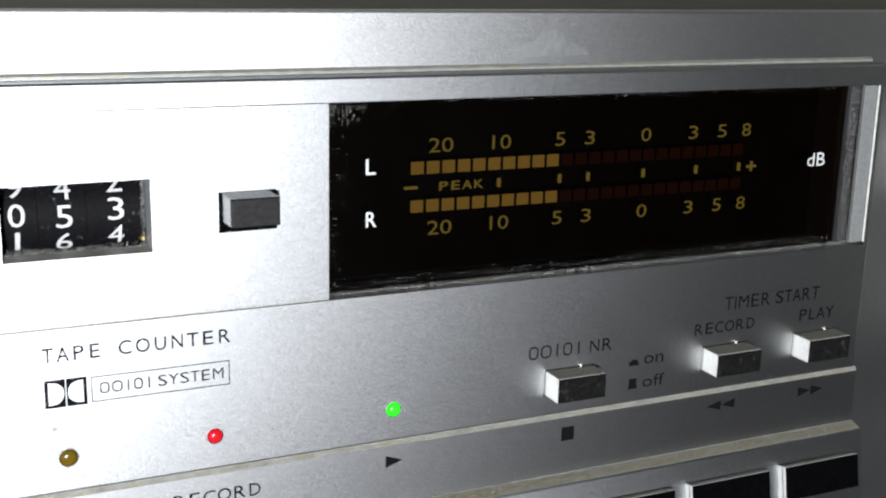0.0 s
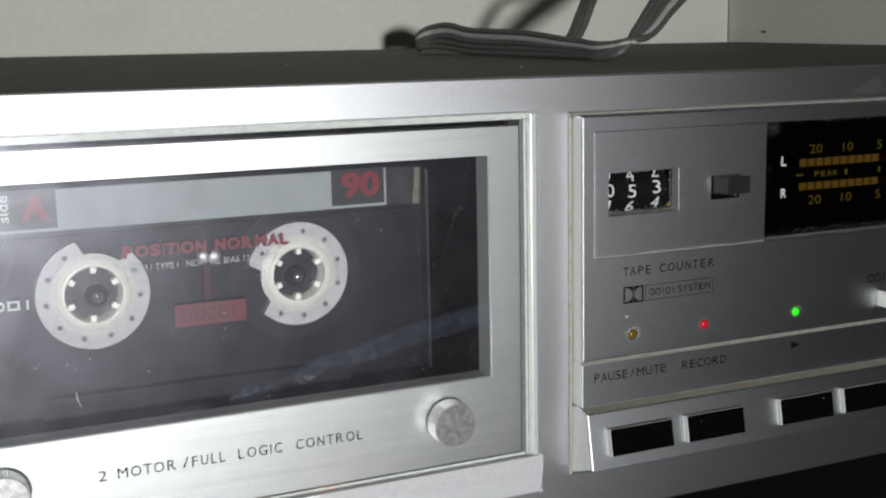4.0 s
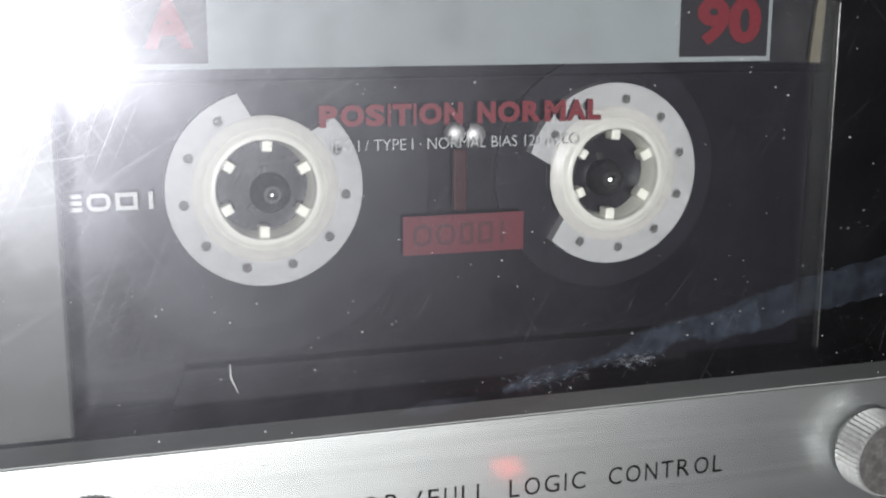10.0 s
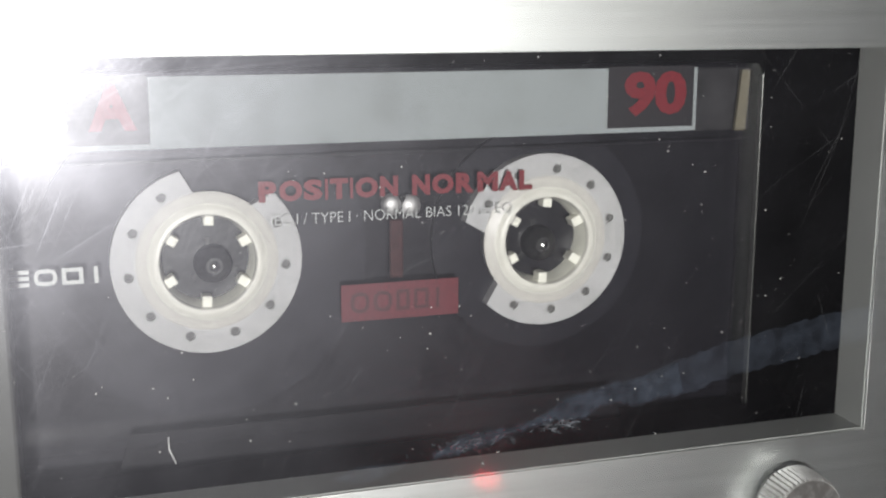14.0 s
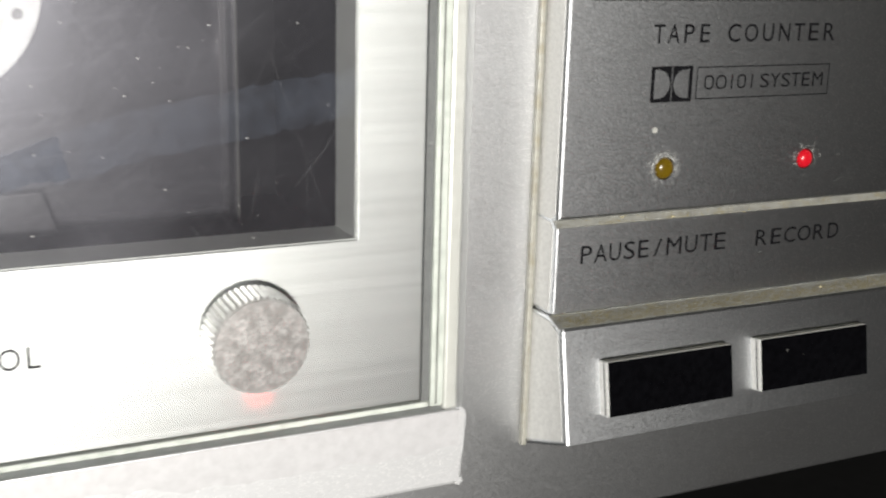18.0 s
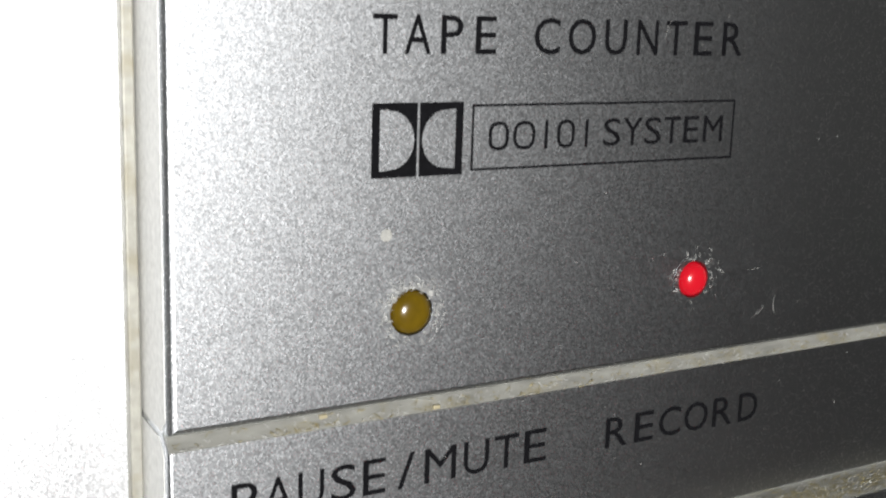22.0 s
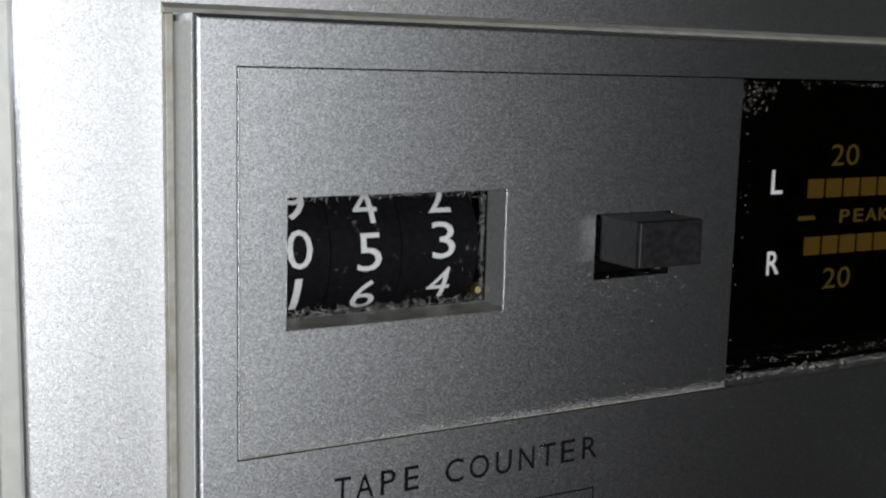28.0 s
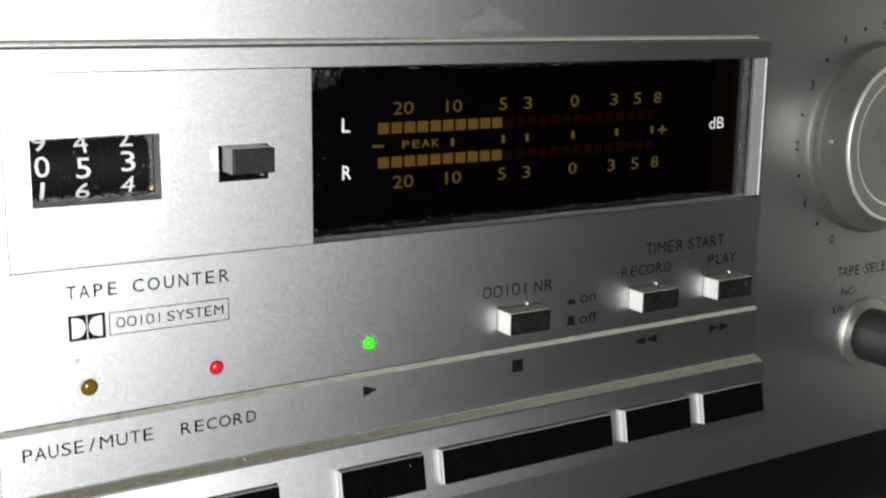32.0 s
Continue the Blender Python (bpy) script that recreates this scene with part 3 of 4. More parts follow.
part("step_side", prism([(FY, 34.6), (0.7, 34.6), (0.6, 43.8), (1.4, 44.6), (FY, 44.8)], -2.1, -2.04), lit_side_paint, deck)
part("ledge_side", prism([(FY, 33.6), (0.4, 33.6), (-1.5, 32.8), (-3.7, 20.9), (FY, 17.8)], -2.16, -2.11), lit_side_paint, deck)
part("dirt_line", prism([(1.5, 44.94), (1.02, 44.9), (0.02, 44.12), (-0.03, 44.2), (0.33, 44.82), (0.43, 44.94)], -2.0, 151.5), grime, deck, "yellowed edge of the panel step")
part("dirt_line", prism([(0.4, 34.12), (-1.9, 33.4), (-1.92, 33.44), (0.36, 34.22)], -2.2, 152), grime, deck, "yellowed edge of the button ledge")
random.seed(31)


def on_step():
    v = random.uniform(0.0, 1.0) ** 1.6
    return random.uniform(-2, 151), -0.05 + 0.36 * v, 44.25 + 0.56 * v


def on_ledge():
    v = min(1.0, abs(random.gauss(0.38, 0.24)))
    return random.uniform(-1.6, 151.5), -1.93 + 2.3 * v, 33.46 + 0.76 * v


lint("lint", 700, on_step, olive_lint, deck, (0.1, 0.5), 0.012, (0, 0.36, 0.72), 0.5)
lint("lint", 600, on_step, pale_lint, deck, (0.1, 0.4), 0.012, (0, 0.36, 0.72), 0.5)
lint("lint", 8000, on_ledge, olive_lint, deck, (0.15, 0.8), 0.012, (0, 2.3, 0.76), 0.5)
lint("lint", 4000, on_ledge, pale_lint, deck, (0.15, 0.6), 0.012, (0, 2.3, 0.76), 0.5)
for gx, gy, gz in ((6.4, 0.3, 44.75), (13.2, 0.05, 44.35), (35.5, -0.6, 33.95), (76.0, -0.9, 33.8)):
    part("crumb", box(gx - 0.22, gx + 0.25, gy - 0.12, gy + 0.15, gz - 0.1, gz + 0.12, 0.06), leader, deck, "tiny yellow crumb")
part("edge_bead", box(-2.75, -2.1, 4.2, FY, 17.2, 100.5, 0.12), edge_dirt, deck, "dirty line along the panel edge")
part("edge_bead", prism([(FY, 100.5), (FY - 0.7, 100.5), (FY - 0.7, 100.85), (FY - 0.2, 101.2), (FY, 101.25)], -2.8, 151.5), grime, deck)

# counter plate with its window and reset button slot
cplate = part("counter_plate", plate(rect(1.09, 48.6, 68.39, 96.81), [rect(4.8, 23.7, 77.7, 87.6), rect(32.8, 41.0, 79.6, 85.2)], -0.02, 2.4, bevel=0.04), silver, deck, "silver inset plate with dusty edges")
part("dust_line", box(1.15, 48.6, -0.05, -0.02, 68.43, 68.54), grime, cplate)
part("dust_line", box(1.13, 1.23, -0.05, -0.01, 68.6, 96.7), grime, cplate)
random.seed(44)
lint("lint", 2000, lambda: (random.uniform(1.3, 48.4), -0.02, 68.5 + abs(random.gauss(0, 0.3))), pale_lint, cplate, (0.05, 0.3), 0.008, spread=1.5)
lint("lint", 900, lambda: (1.2 + abs(random.gauss(0, 0.5)), -0.02, random.uniform(68.5, 96.5)), pale_lint, cplate, (0.05, 0.3), 0.010, spread=1.5)
lint("lint", 420, lambda: (random.uniform(5, 23.3), random.uniform(1.8, 2.6), random.choice((78.15 + abs(random.gauss(0, 0.28)), 78.15 + abs(random.gauss(0, 0.28)), 87.4 - abs(random.gauss(0, 0.2))))), dust, cplate, (0.15, 0.7), 0.005, spread=1.2)
lint("lint", 200, lambda: (23.2 - abs(random.gauss(0, 0.2)), 2.5, random.uniform(78, 87)), dust, cplate, (0.1, 0.5), 0.005, spread=1.5)
lint("lint", 60, lambda: (random.uniform(31, 43), -0.02, random.gauss(78.8, 0.8)), pale_lint, cplate, (0.05, 0.3), 0.010, spread=1.2)
part("window_slope", prism([(-0.015, 77.72), (2.2, 78.15), (2.2, 77.5), (0.1, 77.5)], 4.8, 23.7), grime, cplate)
bm = bmesh.new()
quad = [(23.7, -0.015), (23.45, 2.4), (23.7, 2.4)]
lo, hi = ([bm.verts.new((x * MM, y * MM, z * MM)) for x, y in quad] for z in (78.0, 87.6))
bm.faces.new(lo), bm.faces.new(list(reversed(hi)))
for i in range(3):
    bm.faces.new((lo[i], lo[(i + 1) % 3], hi[(i + 1) % 3], hi[i]))
# Matt grey, not the plate's silver: the light on this wall is in its colour.
part("window_side", bm, bevel_grey, cplate)
part("counter_back", box(4.0, 25.6, 7.0, 9.5, 74, 92), black_plastic, cplate)
counter = thing("tape_counter", "black three-digit mechanical tape counter with white numerals", "counter")
for x0, x1, digits, lean in ((3.4, 9.57, "901", 7), (9.63, 15.77, "456", 2), (15.83, 22.9, "234", 8)):
    cx = (x0 + x1) / 2 + (0.55 if x0 < 5 else 0.25)
    wheel = bmesh.new()
    rows, R, yc = [], 6.0, 8.8
    for k in range(29):
        a = radians(-84 + 6 * k)
        rows.append([wheel.verts.new((x * MM, (yc - R * math.cos(a)) * MM, (82.5 + R * math.sin(a)) * MM)) for x in (x0, x1)])
    for p, q in zip(rows, rows[1:]):
        wheel.faces.new((p[0], p[1], q[1], q[0]))
    wheel_ob = part("number_wheel", wheel, wheel_black, counter, smooth=True)
    for d, mid in zip(digits, (36, 0, -36)):
        num = lettering(d, cx - (0.3 if d == "1" else 1.05), cx + (0.3 if d == "1" else 1.05), -1.5, 1.5, 0, white_ink, wheel_ob, 0.0, "numeral")
        me = num.data
        bm = bmesh.new()
        bm.from_mesh(me)
        bmesh.ops.subdivide_edges(bm, edges=bm.edges[:], cuts=3, use_grid_fill=True)
        bmesh.ops.triangulate(bm, faces=bm.faces[:])
        bm.to_mesh(me)
        bm.free()
        for v in me.vertices:
            a = v.co.z / (R * MM) + radians(mid + lean)
            v.co.y, v.co.z = (yc - (R + 0.08) * math.cos(a)) * MM, (82.5 + (R + 0.08) * math.sin(a)) * MM
part("axle_end", turned(23.0, 79.0, [(0.3, 2.8), (0.5, 3.1), (0.55, 4.6)], 16), brass, cplate)

reset = thing("counter_reset_button", "dark grey square counter reset button", "button")
part("stem", box(33.1, 39.9, -5.15, 3.5, 81.3, 85.2, 0.12), reset_black, reset, "dark moulded stem")
part("cap", box(33.15, 39.85, -5.4, -5.1, 81.35, 85.15, 0.14, 2), grey_slider, reset, "rubbed grey cap")
part("guide", box(39.9, 40.5, 0.4, 3.2, 80.0, 81.2, 0.1), side_grey, cplate)
part("slot_back", box(31.5, 42.5, 3.0, 4.0, 78.5, 86.5), void_black, cplate)

# display
disp = part("level_display", box(48.7, 149.6, 9.0, 10.5, 68.4, 97), void_black, deck, "black fluorescent level display")
part("display_filter", box(48.75, 144.1, 2.0, 2.6, 69.2, 96.8), display_tint, disp)
part("display_side", box(48.65, 48.72, 0.3, 9.0, 69, 96.9), void_black, disp)
bm = bmesh.new()
quad = [(149.68, 1.2), (144.2, 1.9), (144.2, 9.0), (149.68, 9.0)]
lo, hi = ([bm.verts.new((x * MM, y * MM, z * MM)) for x, y in quad] for z in (68.9, 96.85))
bm.faces.new(lo), bm.faces.new(list(reversed(hi)))
for i in range(4):
    bm.faces.new((lo[i], lo[(i + 1) % 4], hi[(i + 1) % 4], hi[i]))
part("display_cheek", bm, black_plastic, disp, "dusty dark end of the display recess")
random.seed(9)
lint("lint", 1100, lambda: (144.3 + abs(random.gauss(0, 1.6)), 1.2, random.uniform(69, 96.5)), pale_lint, disp, (0.05, 0.4), 0.010, spread=1.5)
part("display_edge", box(146.5, 149.3, 0.2, 1.0, 68.9, 96.8, 0.1), strip_grey, disp, "clear grey end strip")
part("display_lip", box(149.3, 149.66, -0.1, 0.2, 68.9, 96.8, 0.05), frosted, disp)
part("display_sill", prism([(-0.02, 68.35), (2.0, 68.85), (2.0, 68.35)], 48.7, 149.6), silver, disp, "dusty sill")
lint("lint", 1500, lambda: (random.uniform(48.9, 149), 0.9, 68.65 + abs(random.gauss(0, 0.3))), pale_lint, disp, (0.05, 0.35), 0.011, spread=1.3)
lint("lint", 70, lambda: (49.2 + abs(random.gauss(0, 3.0)), 1.95, 96.2 - abs(random.gauss(0, 1.1))), pale_lint, disp, (0.05, 0.4), 0.012, spread=1.5)


def vfd(x, z):
    """A mark seen through the filter, set back to the tube."""
    return -32 + (x + 32) * 1.0172, 107.3 + (z - 107.3) * 1.0172


def mark(body, x0, x1, z0, z1, mat=None, weight=0.0):
    (a, c), (b, d) = vfd(x0, z0), vfd(x1, z1)
    lettering(body, a, b, c, d, 5.0, mat or seg_mark, disp, weight, "scale_mark")


for row, (z0, z1) in enumerate(((85.4, 87.25), (79.65, 81.45))):
    for k in range(24):
        x = 61.8 + 2.55 * k
        (a, c), (b, d) = vfd(x, z0), vfd(x + 1.95, z1)
        part("segment", box(a, b, 5.0, 5.3, c, d), seg_lit if k < 10 else seg_dim, disp)
for body, x0, x1 in (("20", 64.5, 68.5), ("10", 75.0, 78.2), ("5", 86.0, 87.7), ("3", 91.3, 93.1), ("0", 101.8, 103.7), ("3", 111.1, 112.9), ("5", 116.9, 118.7), ("8", 121.9, 123.7)):
    mark(body, x0, x1, 88.55, 90.7)
    mark(body, x0, x1, 76.05, 78.2)
mark("PEAK", 66.3, 73.7, 82.75, 84.1, weight=0.02)
for x in (76.4, 87.1, 92.3, 102.7, 113.1, 121.9):
    (a, c), (b, d) = vfd(x - 0.25, 82.7), vfd(x + 0.25, 84.05)
    part("scale_tick", box(a, b, 5.0, 5.3, c, d), seg_mark, disp)
mark("+", 123.3, 125.5, 82.5, 84.2, weight=0.03)
(a, c), (b, d) = vfd(60.7, 83.2), vfd(62.8, 83.6)
part("scale_tick", box(a, b, 5.0, 5.3, c, d), seg_mark, disp)
lettering("L", 54.9, 56.4, 86.0, 88.3, 1.95, white_ink, disp, 0.01)
lettering("R", 54.95, 56.6, 78.2, 80.5, 1.95, white_ink, disp, 0.01)
lettering("dB", 136.7, 140.6, 82.9, 85.2, 1.95, white_ink, disp, 0.0)
bm = bmesh.new()
random.seed(3)
for k in range(620):
    u = random.random()
    side = random.choice("lbbbbbtt")
    x = 48.9 + abs(random.gauss(0, 1.5)) if side == "l" else 49 + u * 94
    z = 69.4 + abs(random.gauss(0, 0.5)) if side == "b" else (96.6 - abs(random.gauss(0, 0.3)) if side == "t" else 69.4 + random.random() * 27)
    s = random.uniform(0.012, 0.045)
    if 69.3 < z < 96.7:
        box(x - s, x + s, 1.9, 1.96, z - s * random.uniform(0.3, 1), z + s * random.uniform(0.3, 1), bm=bm)
tagged(part("dust_specks", bm, dust, disp), kind="stuff")

random.seed(77)
lint("lint", 220, lambda: (random.uniform(-1, 150), -0.01, random.choice((random.uniform(46, 68), random.uniform(35, 44)))), pale_lint, panel, (0.04, 0.16), 0.012, spread=1.5)
lint("lint", 9, lambda: (random.uniform(2, 50), -0.01, random.uniform(36, 66)), pale_lint, panel, (0.5, 1.6), 0.0035, spread=1.5)
lint("lint", 120, lambda: (random.uniform(2, 48), -0.03, random.uniform(70, 96)), pale_lint, cplate, (0.04, 0.14), 0.012, spread=1.5)

# printed words on the panel
W = -0.03
lettering("TAPE", 8.8, 16.2, 63.8, 65.8, W, ink, deck, 0.003, space=1.25)
lettering("COUNTER", 18.65, 34.0, 63.8, 65.8, W, ink, deck, 0.003, space=1.2)
glyphs([frame_shape(14.85, 33.8, 57.55, 61.15, 0.13)], W, ink, deck, "emblem_frame")
half_d = [(9.3, 57.75), (9.9, 57.8)] + [(9.9 + 1.45 * math.cos(radians(a)), 59.35 + 1.55 * math.sin(radians(a))) for a in range(-75, 76, 15)] + [(9.9, 60.9), (9.3, 60.95)]
half_c = [(x_mirror(x), z) for x, z in reversed(half_d)]
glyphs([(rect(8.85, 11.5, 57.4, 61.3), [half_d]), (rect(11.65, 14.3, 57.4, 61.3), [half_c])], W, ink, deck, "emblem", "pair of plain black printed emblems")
glyphs(plain_word("ooioi", 15.95, 58.6, 60.2, (1.3, 1.45, 0.9, 1.2, 1.1), 0.3, 0.2), W, ink, deck, "wordmark", "black printed wordmark shapes")
lettering("SYSTEM", 23.75, 32.9, 58.6, 60.2, W, ink, deck, 0.0)
for word, x0, x1 in (("PAUSE", 1.2, 10.1), ("/", 10.85, 11.9), ("MUTE", 12.55, 20.85)):
    lettering(word, x0, x1, 39.9, 41.95, W, ink, deck, 0.0)
lettering("RECORD", 25.3, 38.0, 39.85, 41.8, W, ink, deck, 0.003)
glyphs([([(57.7, 40.6), (60.5, 41.6), (57.7, 42.6)], [])], W, ink, deck, "play_symbol")
glyphs([(rect(88.7, 91.1, 40.1, 42.5), [])], W, ink, deck, "stop_symbol")
glyphs([([(117.9, 41.8), (120.8, 40.9), (120.8, 42.7)], []), ([(120.9, 41.8), (123.8, 40.9), (123.8, 42.7)], [])], W, ink, deck, "rewind_symbol")
glyphs([([(138.0, 40.9), (140.8, 41.8), (138.0, 42.7)], []), ([(140.9, 40.9), (143.7, 41.8), (140.9, 42.7)], [])], W, ink, deck, "forward_symbol")
glyphs(plain_word("ooioi", 82.0, 54.9, 57.1, (1.75, 1.95, 1.3, 1.7, 1.6), 0.42, 0.27), W, ink, deck, "wordmark", "black printed wordmark shapes")
lettering("NR", 93.3, 97.5, 54.9, 57.0, W, ink, deck, 0.003)
lettering("on", 104.0, 107.9, 51.5, 53.0, W, ink, deck, 0.0)
lettering("off", 104.0, 108.4, 47.4, 49.5, W, ink, deck, 0.0)
glyphs([(rect(101.1, 103.0, 51.5, 52.2), []), (rect(101.4, 102.7, 52.2, 52.5), [])], W, ink, deck, "switch_symbol")
glyphs([(rect(101.1, 103.0, 47.4, 47.8), []), (rect(101.3, 102.8, 47.8, 49.2), [])], W, ink, deck, "switch_symbol")
lettering("TIMER", 119.9, 129.6, 59.2, 61.5, W, ink, deck, 0.0)
lettering("START", 130.9, 140.6, 59.2, 61.5, W, ink, deck, 0.003)
lettering("RECORD", 114.0, 126.6, 55.3, 57.3, W, ink, deck, 0.003)
lettering("PLAY", 136.6, 144.4, 55.4, 57.5, W, ink, deck, 0.003)

# indicator lamps
def round_lamp(x):
    """A place close round a lamp's collar, more of them above it."""
    a, r = random.gauss(1.57, 1.4), 1.3 + abs(random.gauss(0, 0.42))
    return x + r * math.cos(a), -0.03, 50 + r * math.sin(a)


for x, r, mat, word in ((11.45, 1.25, amber_off, "unlit amber"), (31.5, 1.08, red_lit, "lit red"), (58.9, 1.1, green_lit, "lit green")):
    led = thing("indicator_lamp", word + " round indicator lamp in the silver panel", "indicator lamp", group="indicator lamps")
    part("lens", turned(x, 50, [(r, 2.5), (r, 0.2), (0.9 * r, -0.15), (0.65 * r, -0.4), (0.3 * r, -0.5)], 24), mat, led, smooth=True)
    part("collar", plate(ring(x, 50, 1.62, 32), [ring(x, 50, r + 0.1, 32)], -0.012, 0.3), silver, led, "dusty painted rim")
    lint("lint", 260 if mat is amber_off else 60, lambda: round_lamp(x), pale_lint, panel, (0.05, 0.45), 0.011, spread=1.5)
part("paint_chip", turned(9.83, 54.35, [(0.36, 0.0), (0.33, -0.05), (0.12, -0.08)], 10), chip_paint, panel, "tiny pale chip on the paint")
# small push switches
for x0, x1, z0, z1, word in ((85.2, 94.0, 48.6, 52.7, "noise reduction"), (116.0, 125.2, 48.9, 52.9, "timer record"), (135.7, 144.9, 49.0, 53.1, "timer play")):
    sw = thing("push_switch", "small bright metal " + word + " push switch", "switch", group="push switches")
    # Light on the cap's polished sides is given as a pale colour.
    part("cap", box(x0, x1, -4.2, 4, z0, z1, 0.2), lit_side, sw, "moulded cap paled to look lit")
    part("face", box(x0 + 0.04, x1 - 0.04, -4.27, -4.18, z0 + 0.06, z1 - 0.06, 0.03), tarnish, sw, "tarnished dark face")
    part("dirt_film", box(x0 + 0.1, x1 - 0.1, -4.05, -0.05, z1 - 0.04, z1 + 0.05), switch_grime, sw, "brown grime along the top")
    # A small pale block stands for the glint above the cap.
    part("glint", box(x1 - 2.6, x1 - 2.2, -0.35, -0.02, z1 + 0.02, z1 + 0.55, 0.1), lit_side, sw, "pale block standing for a glint")

# transport buttons on the sloping ledge
slope = math.atan2(2.25, 12.5)
for x0, x1, word in ((2.55, 19.4, "pause"), (23.6, 39.9, "record"), (51.0, 67.2, "play"), (70.9, 109.0, "long stop"), (112.5, 129.2, "rewind"), (132.7, 149.6, "forward")):
    key = thing("transport_button", "glossy black " + word + " button with bright sides", "button", group="transport buttons")
    key.matrix_basis = Matrix.Translation((0, -0.0036, 0.0265)) @ Matrix.Rotation(-slope, 4, "X")
    # The light on the body's sides is given as a pale colour.
    part("body", box(x0, x1, -1.45, 2.0, -3.1, 3.1, 0.15), lit_side_paint, key, "moulded body paled to look lit")
    part("face", box(x0 + 0.05, x1 - 0.05, -1.6, -1.4, -3.05, 3.05, 0.08), black_gloss, key, "glossy black face")
    part("dirt_film", box(x0 + 0.12, x1 - 0.12, -1.3, 0.6, 3.08, 3.13), grime, key, "grimy top edge")
    lint("lint", 160, lambda: (random.uniform(x0 + 0.2, x1 - 0.2), random.uniform(-1.3, 0.8), 3.1), olive_lint, key, (0.1, 0.5), 0.012, (0, -1, 0), 0.6)
    part("side_line", box(x0 - 0.03, x0 + 0.05, -0.8, -0.68, -3.0, 3.0), ink, key)

# ---- tape door ----
door = thing("tape_door", "clear acrylic tape door with brushed metal frame", "tape door")
part("glass", plate(rect(-149.5, -14.0, 26.4, 101.8, 0.6), [], -2.6, -1.3), acrylic, door, "scratched clear acrylic cover").visible_shadow = False
# Solid strip in the gap beside the frame; its grey is the gap's shade.
part("gap_shade_strip", box(-18.05, -17.2, -0.9, 4.5, 27.0, 100.5), strip_grey, door)
for x0, x1, z0, z1 in ((-149.5, -147.8, 26.4, 100.5), (-17.15, -15.7, 26.4, 100.5), (-150.6, -15.7, 100.6, 101.9), (-147.8, -17.4, 26.4, 27.0)):
    part("glass_edge", box(x0, x1, -1.25, 4.0, z0, z1, 0.1), frosted, door, "polished acrylic edge")
# The bright gleam of the lip is put into its colour.
part("glass_lip", box(-15.6, -14.0, -1.25, FY - 0.05, 25.75, 101.8, 0.3), lit_side, door, "polished acrylic lip with its gleam in the colour")
# The slot at the left is filled likewise, its shade as dark grey.
part("gap_shade_strip", box(-147.75, -146.35, 0.6, 4.5, 27.2, 100.5), side_grey, door)
part("hinge_block", box(-147.75, -146.4, -0.2, 3.0, 62.3, 68.1, 0.2), leader, door, "cream plastic hinge block")
part("hinge_block", box(-147.75, -146.4, -0.2, 3.0, 27.2, 33.0, 0.2), bevel_grey, door, "grey plastic hinge block")
part("glass_line", box(-16.6, -16.45, -1.32, -1.26, 26.6, 101.6), side_grey, door)
part("frame", plate(rect(-146.3, -18.3, 27.3, 99.3), [rect(-138.7, -25.4, 45.2, 93.4)], -1.1, 4.8, bevel=0.08), brushed, door, "brushed aluminium window frame")
part("window_wall", plate(rect(-138.9, -25.2, 45.0, 93.6), [rect(-138.6, -25.5, 45.3, 93.3)], -0.6, 4.9), wall_grey, door)
for word, x0, x1 in (("2", -109.1, -107.5), ("MOTOR", -105.5, -94.4), ("/", -93.1, -91.9), ("FULL", -91.3, -84.7), ("LOGIC", -82.0, -72.9), ("CONTROL", -70.1, -55.7)):
    lettering(word, x0, x1, 36.0, 38.1, -1.14, ink, door, 0.0, space=1.15)
strip = part("name_strip", plate(rect(-149.0, -13.2, 16.9, 25.6, 0.8), [], -1.2, FY, bevel=0.35), strip_silver, door, "worn silver strip with peeled film")
glyphs(plain_word("obuou", -92.7, 19.2, 24.1, (4.1, 3.3, 4.3, 5.3, 4.3), 0.62, 0.66), -1.24, ink, strip, "wordmark", "black printed wordmark shapes")
for kx, kz in ((-37.0, 37.6), (-126.4, 37.2)):
    knob = thing("door_knob", "round knurled metal thumb screw on the tape door", "knob", group="door knobs")
    part("rim", turned(kx, kz, [(3.6, -1.1), (3.6, -2.8), (4.75, -2.9), (4.9, -3.2), (4.75, -6.8), (4.5, -7.1)], 96, knurl=0.25, knurl_rows=(2, 3, 4)), knob_silver, knob)
    part("face", turned(kx, kz, [(4.48, -7.05), (4.4, -7.18), (0.5, -7.2)], 48), pitted, knob, "pitted flat face")
# dried film smear and scratches on the acrylic
film = [(-83.8, 49.2), (-79.2, 51.3), (-74.2, 51.6), (-70.7, 52.3), (-68.1, 54.0), (-64.0, 55.1), (-57.1, 56.2), (-53.3, 57.5), (-45.1, 59.4), (-36.6, 60.8), (-31, 61.6), (-26, 62.4), (-26, 58.0), (-31, 57.1), (-36.1, 56.2), (-44.7, 55.0), (-52.5, 53.1), (-58.8, 52.3), (-61.2, 53.0), (-63.9, 52.4), (-65.4, 51.3), (-68.6, 51.9), (-72.7, 51.0), (-76.7, 49.9), (-80.2, 49.0)]
random.seed(8)


def fleck_place():
    """Crumbs of dried film along the lower end of the smear."""
    u = random.choice((random.gauss(0.2, 0.12), random.gauss(0.72, 0.08)))
    return -83.5 + 22 * u, -2.74, 49.4 + 2.4 * u + random.gauss(0, 0.45)


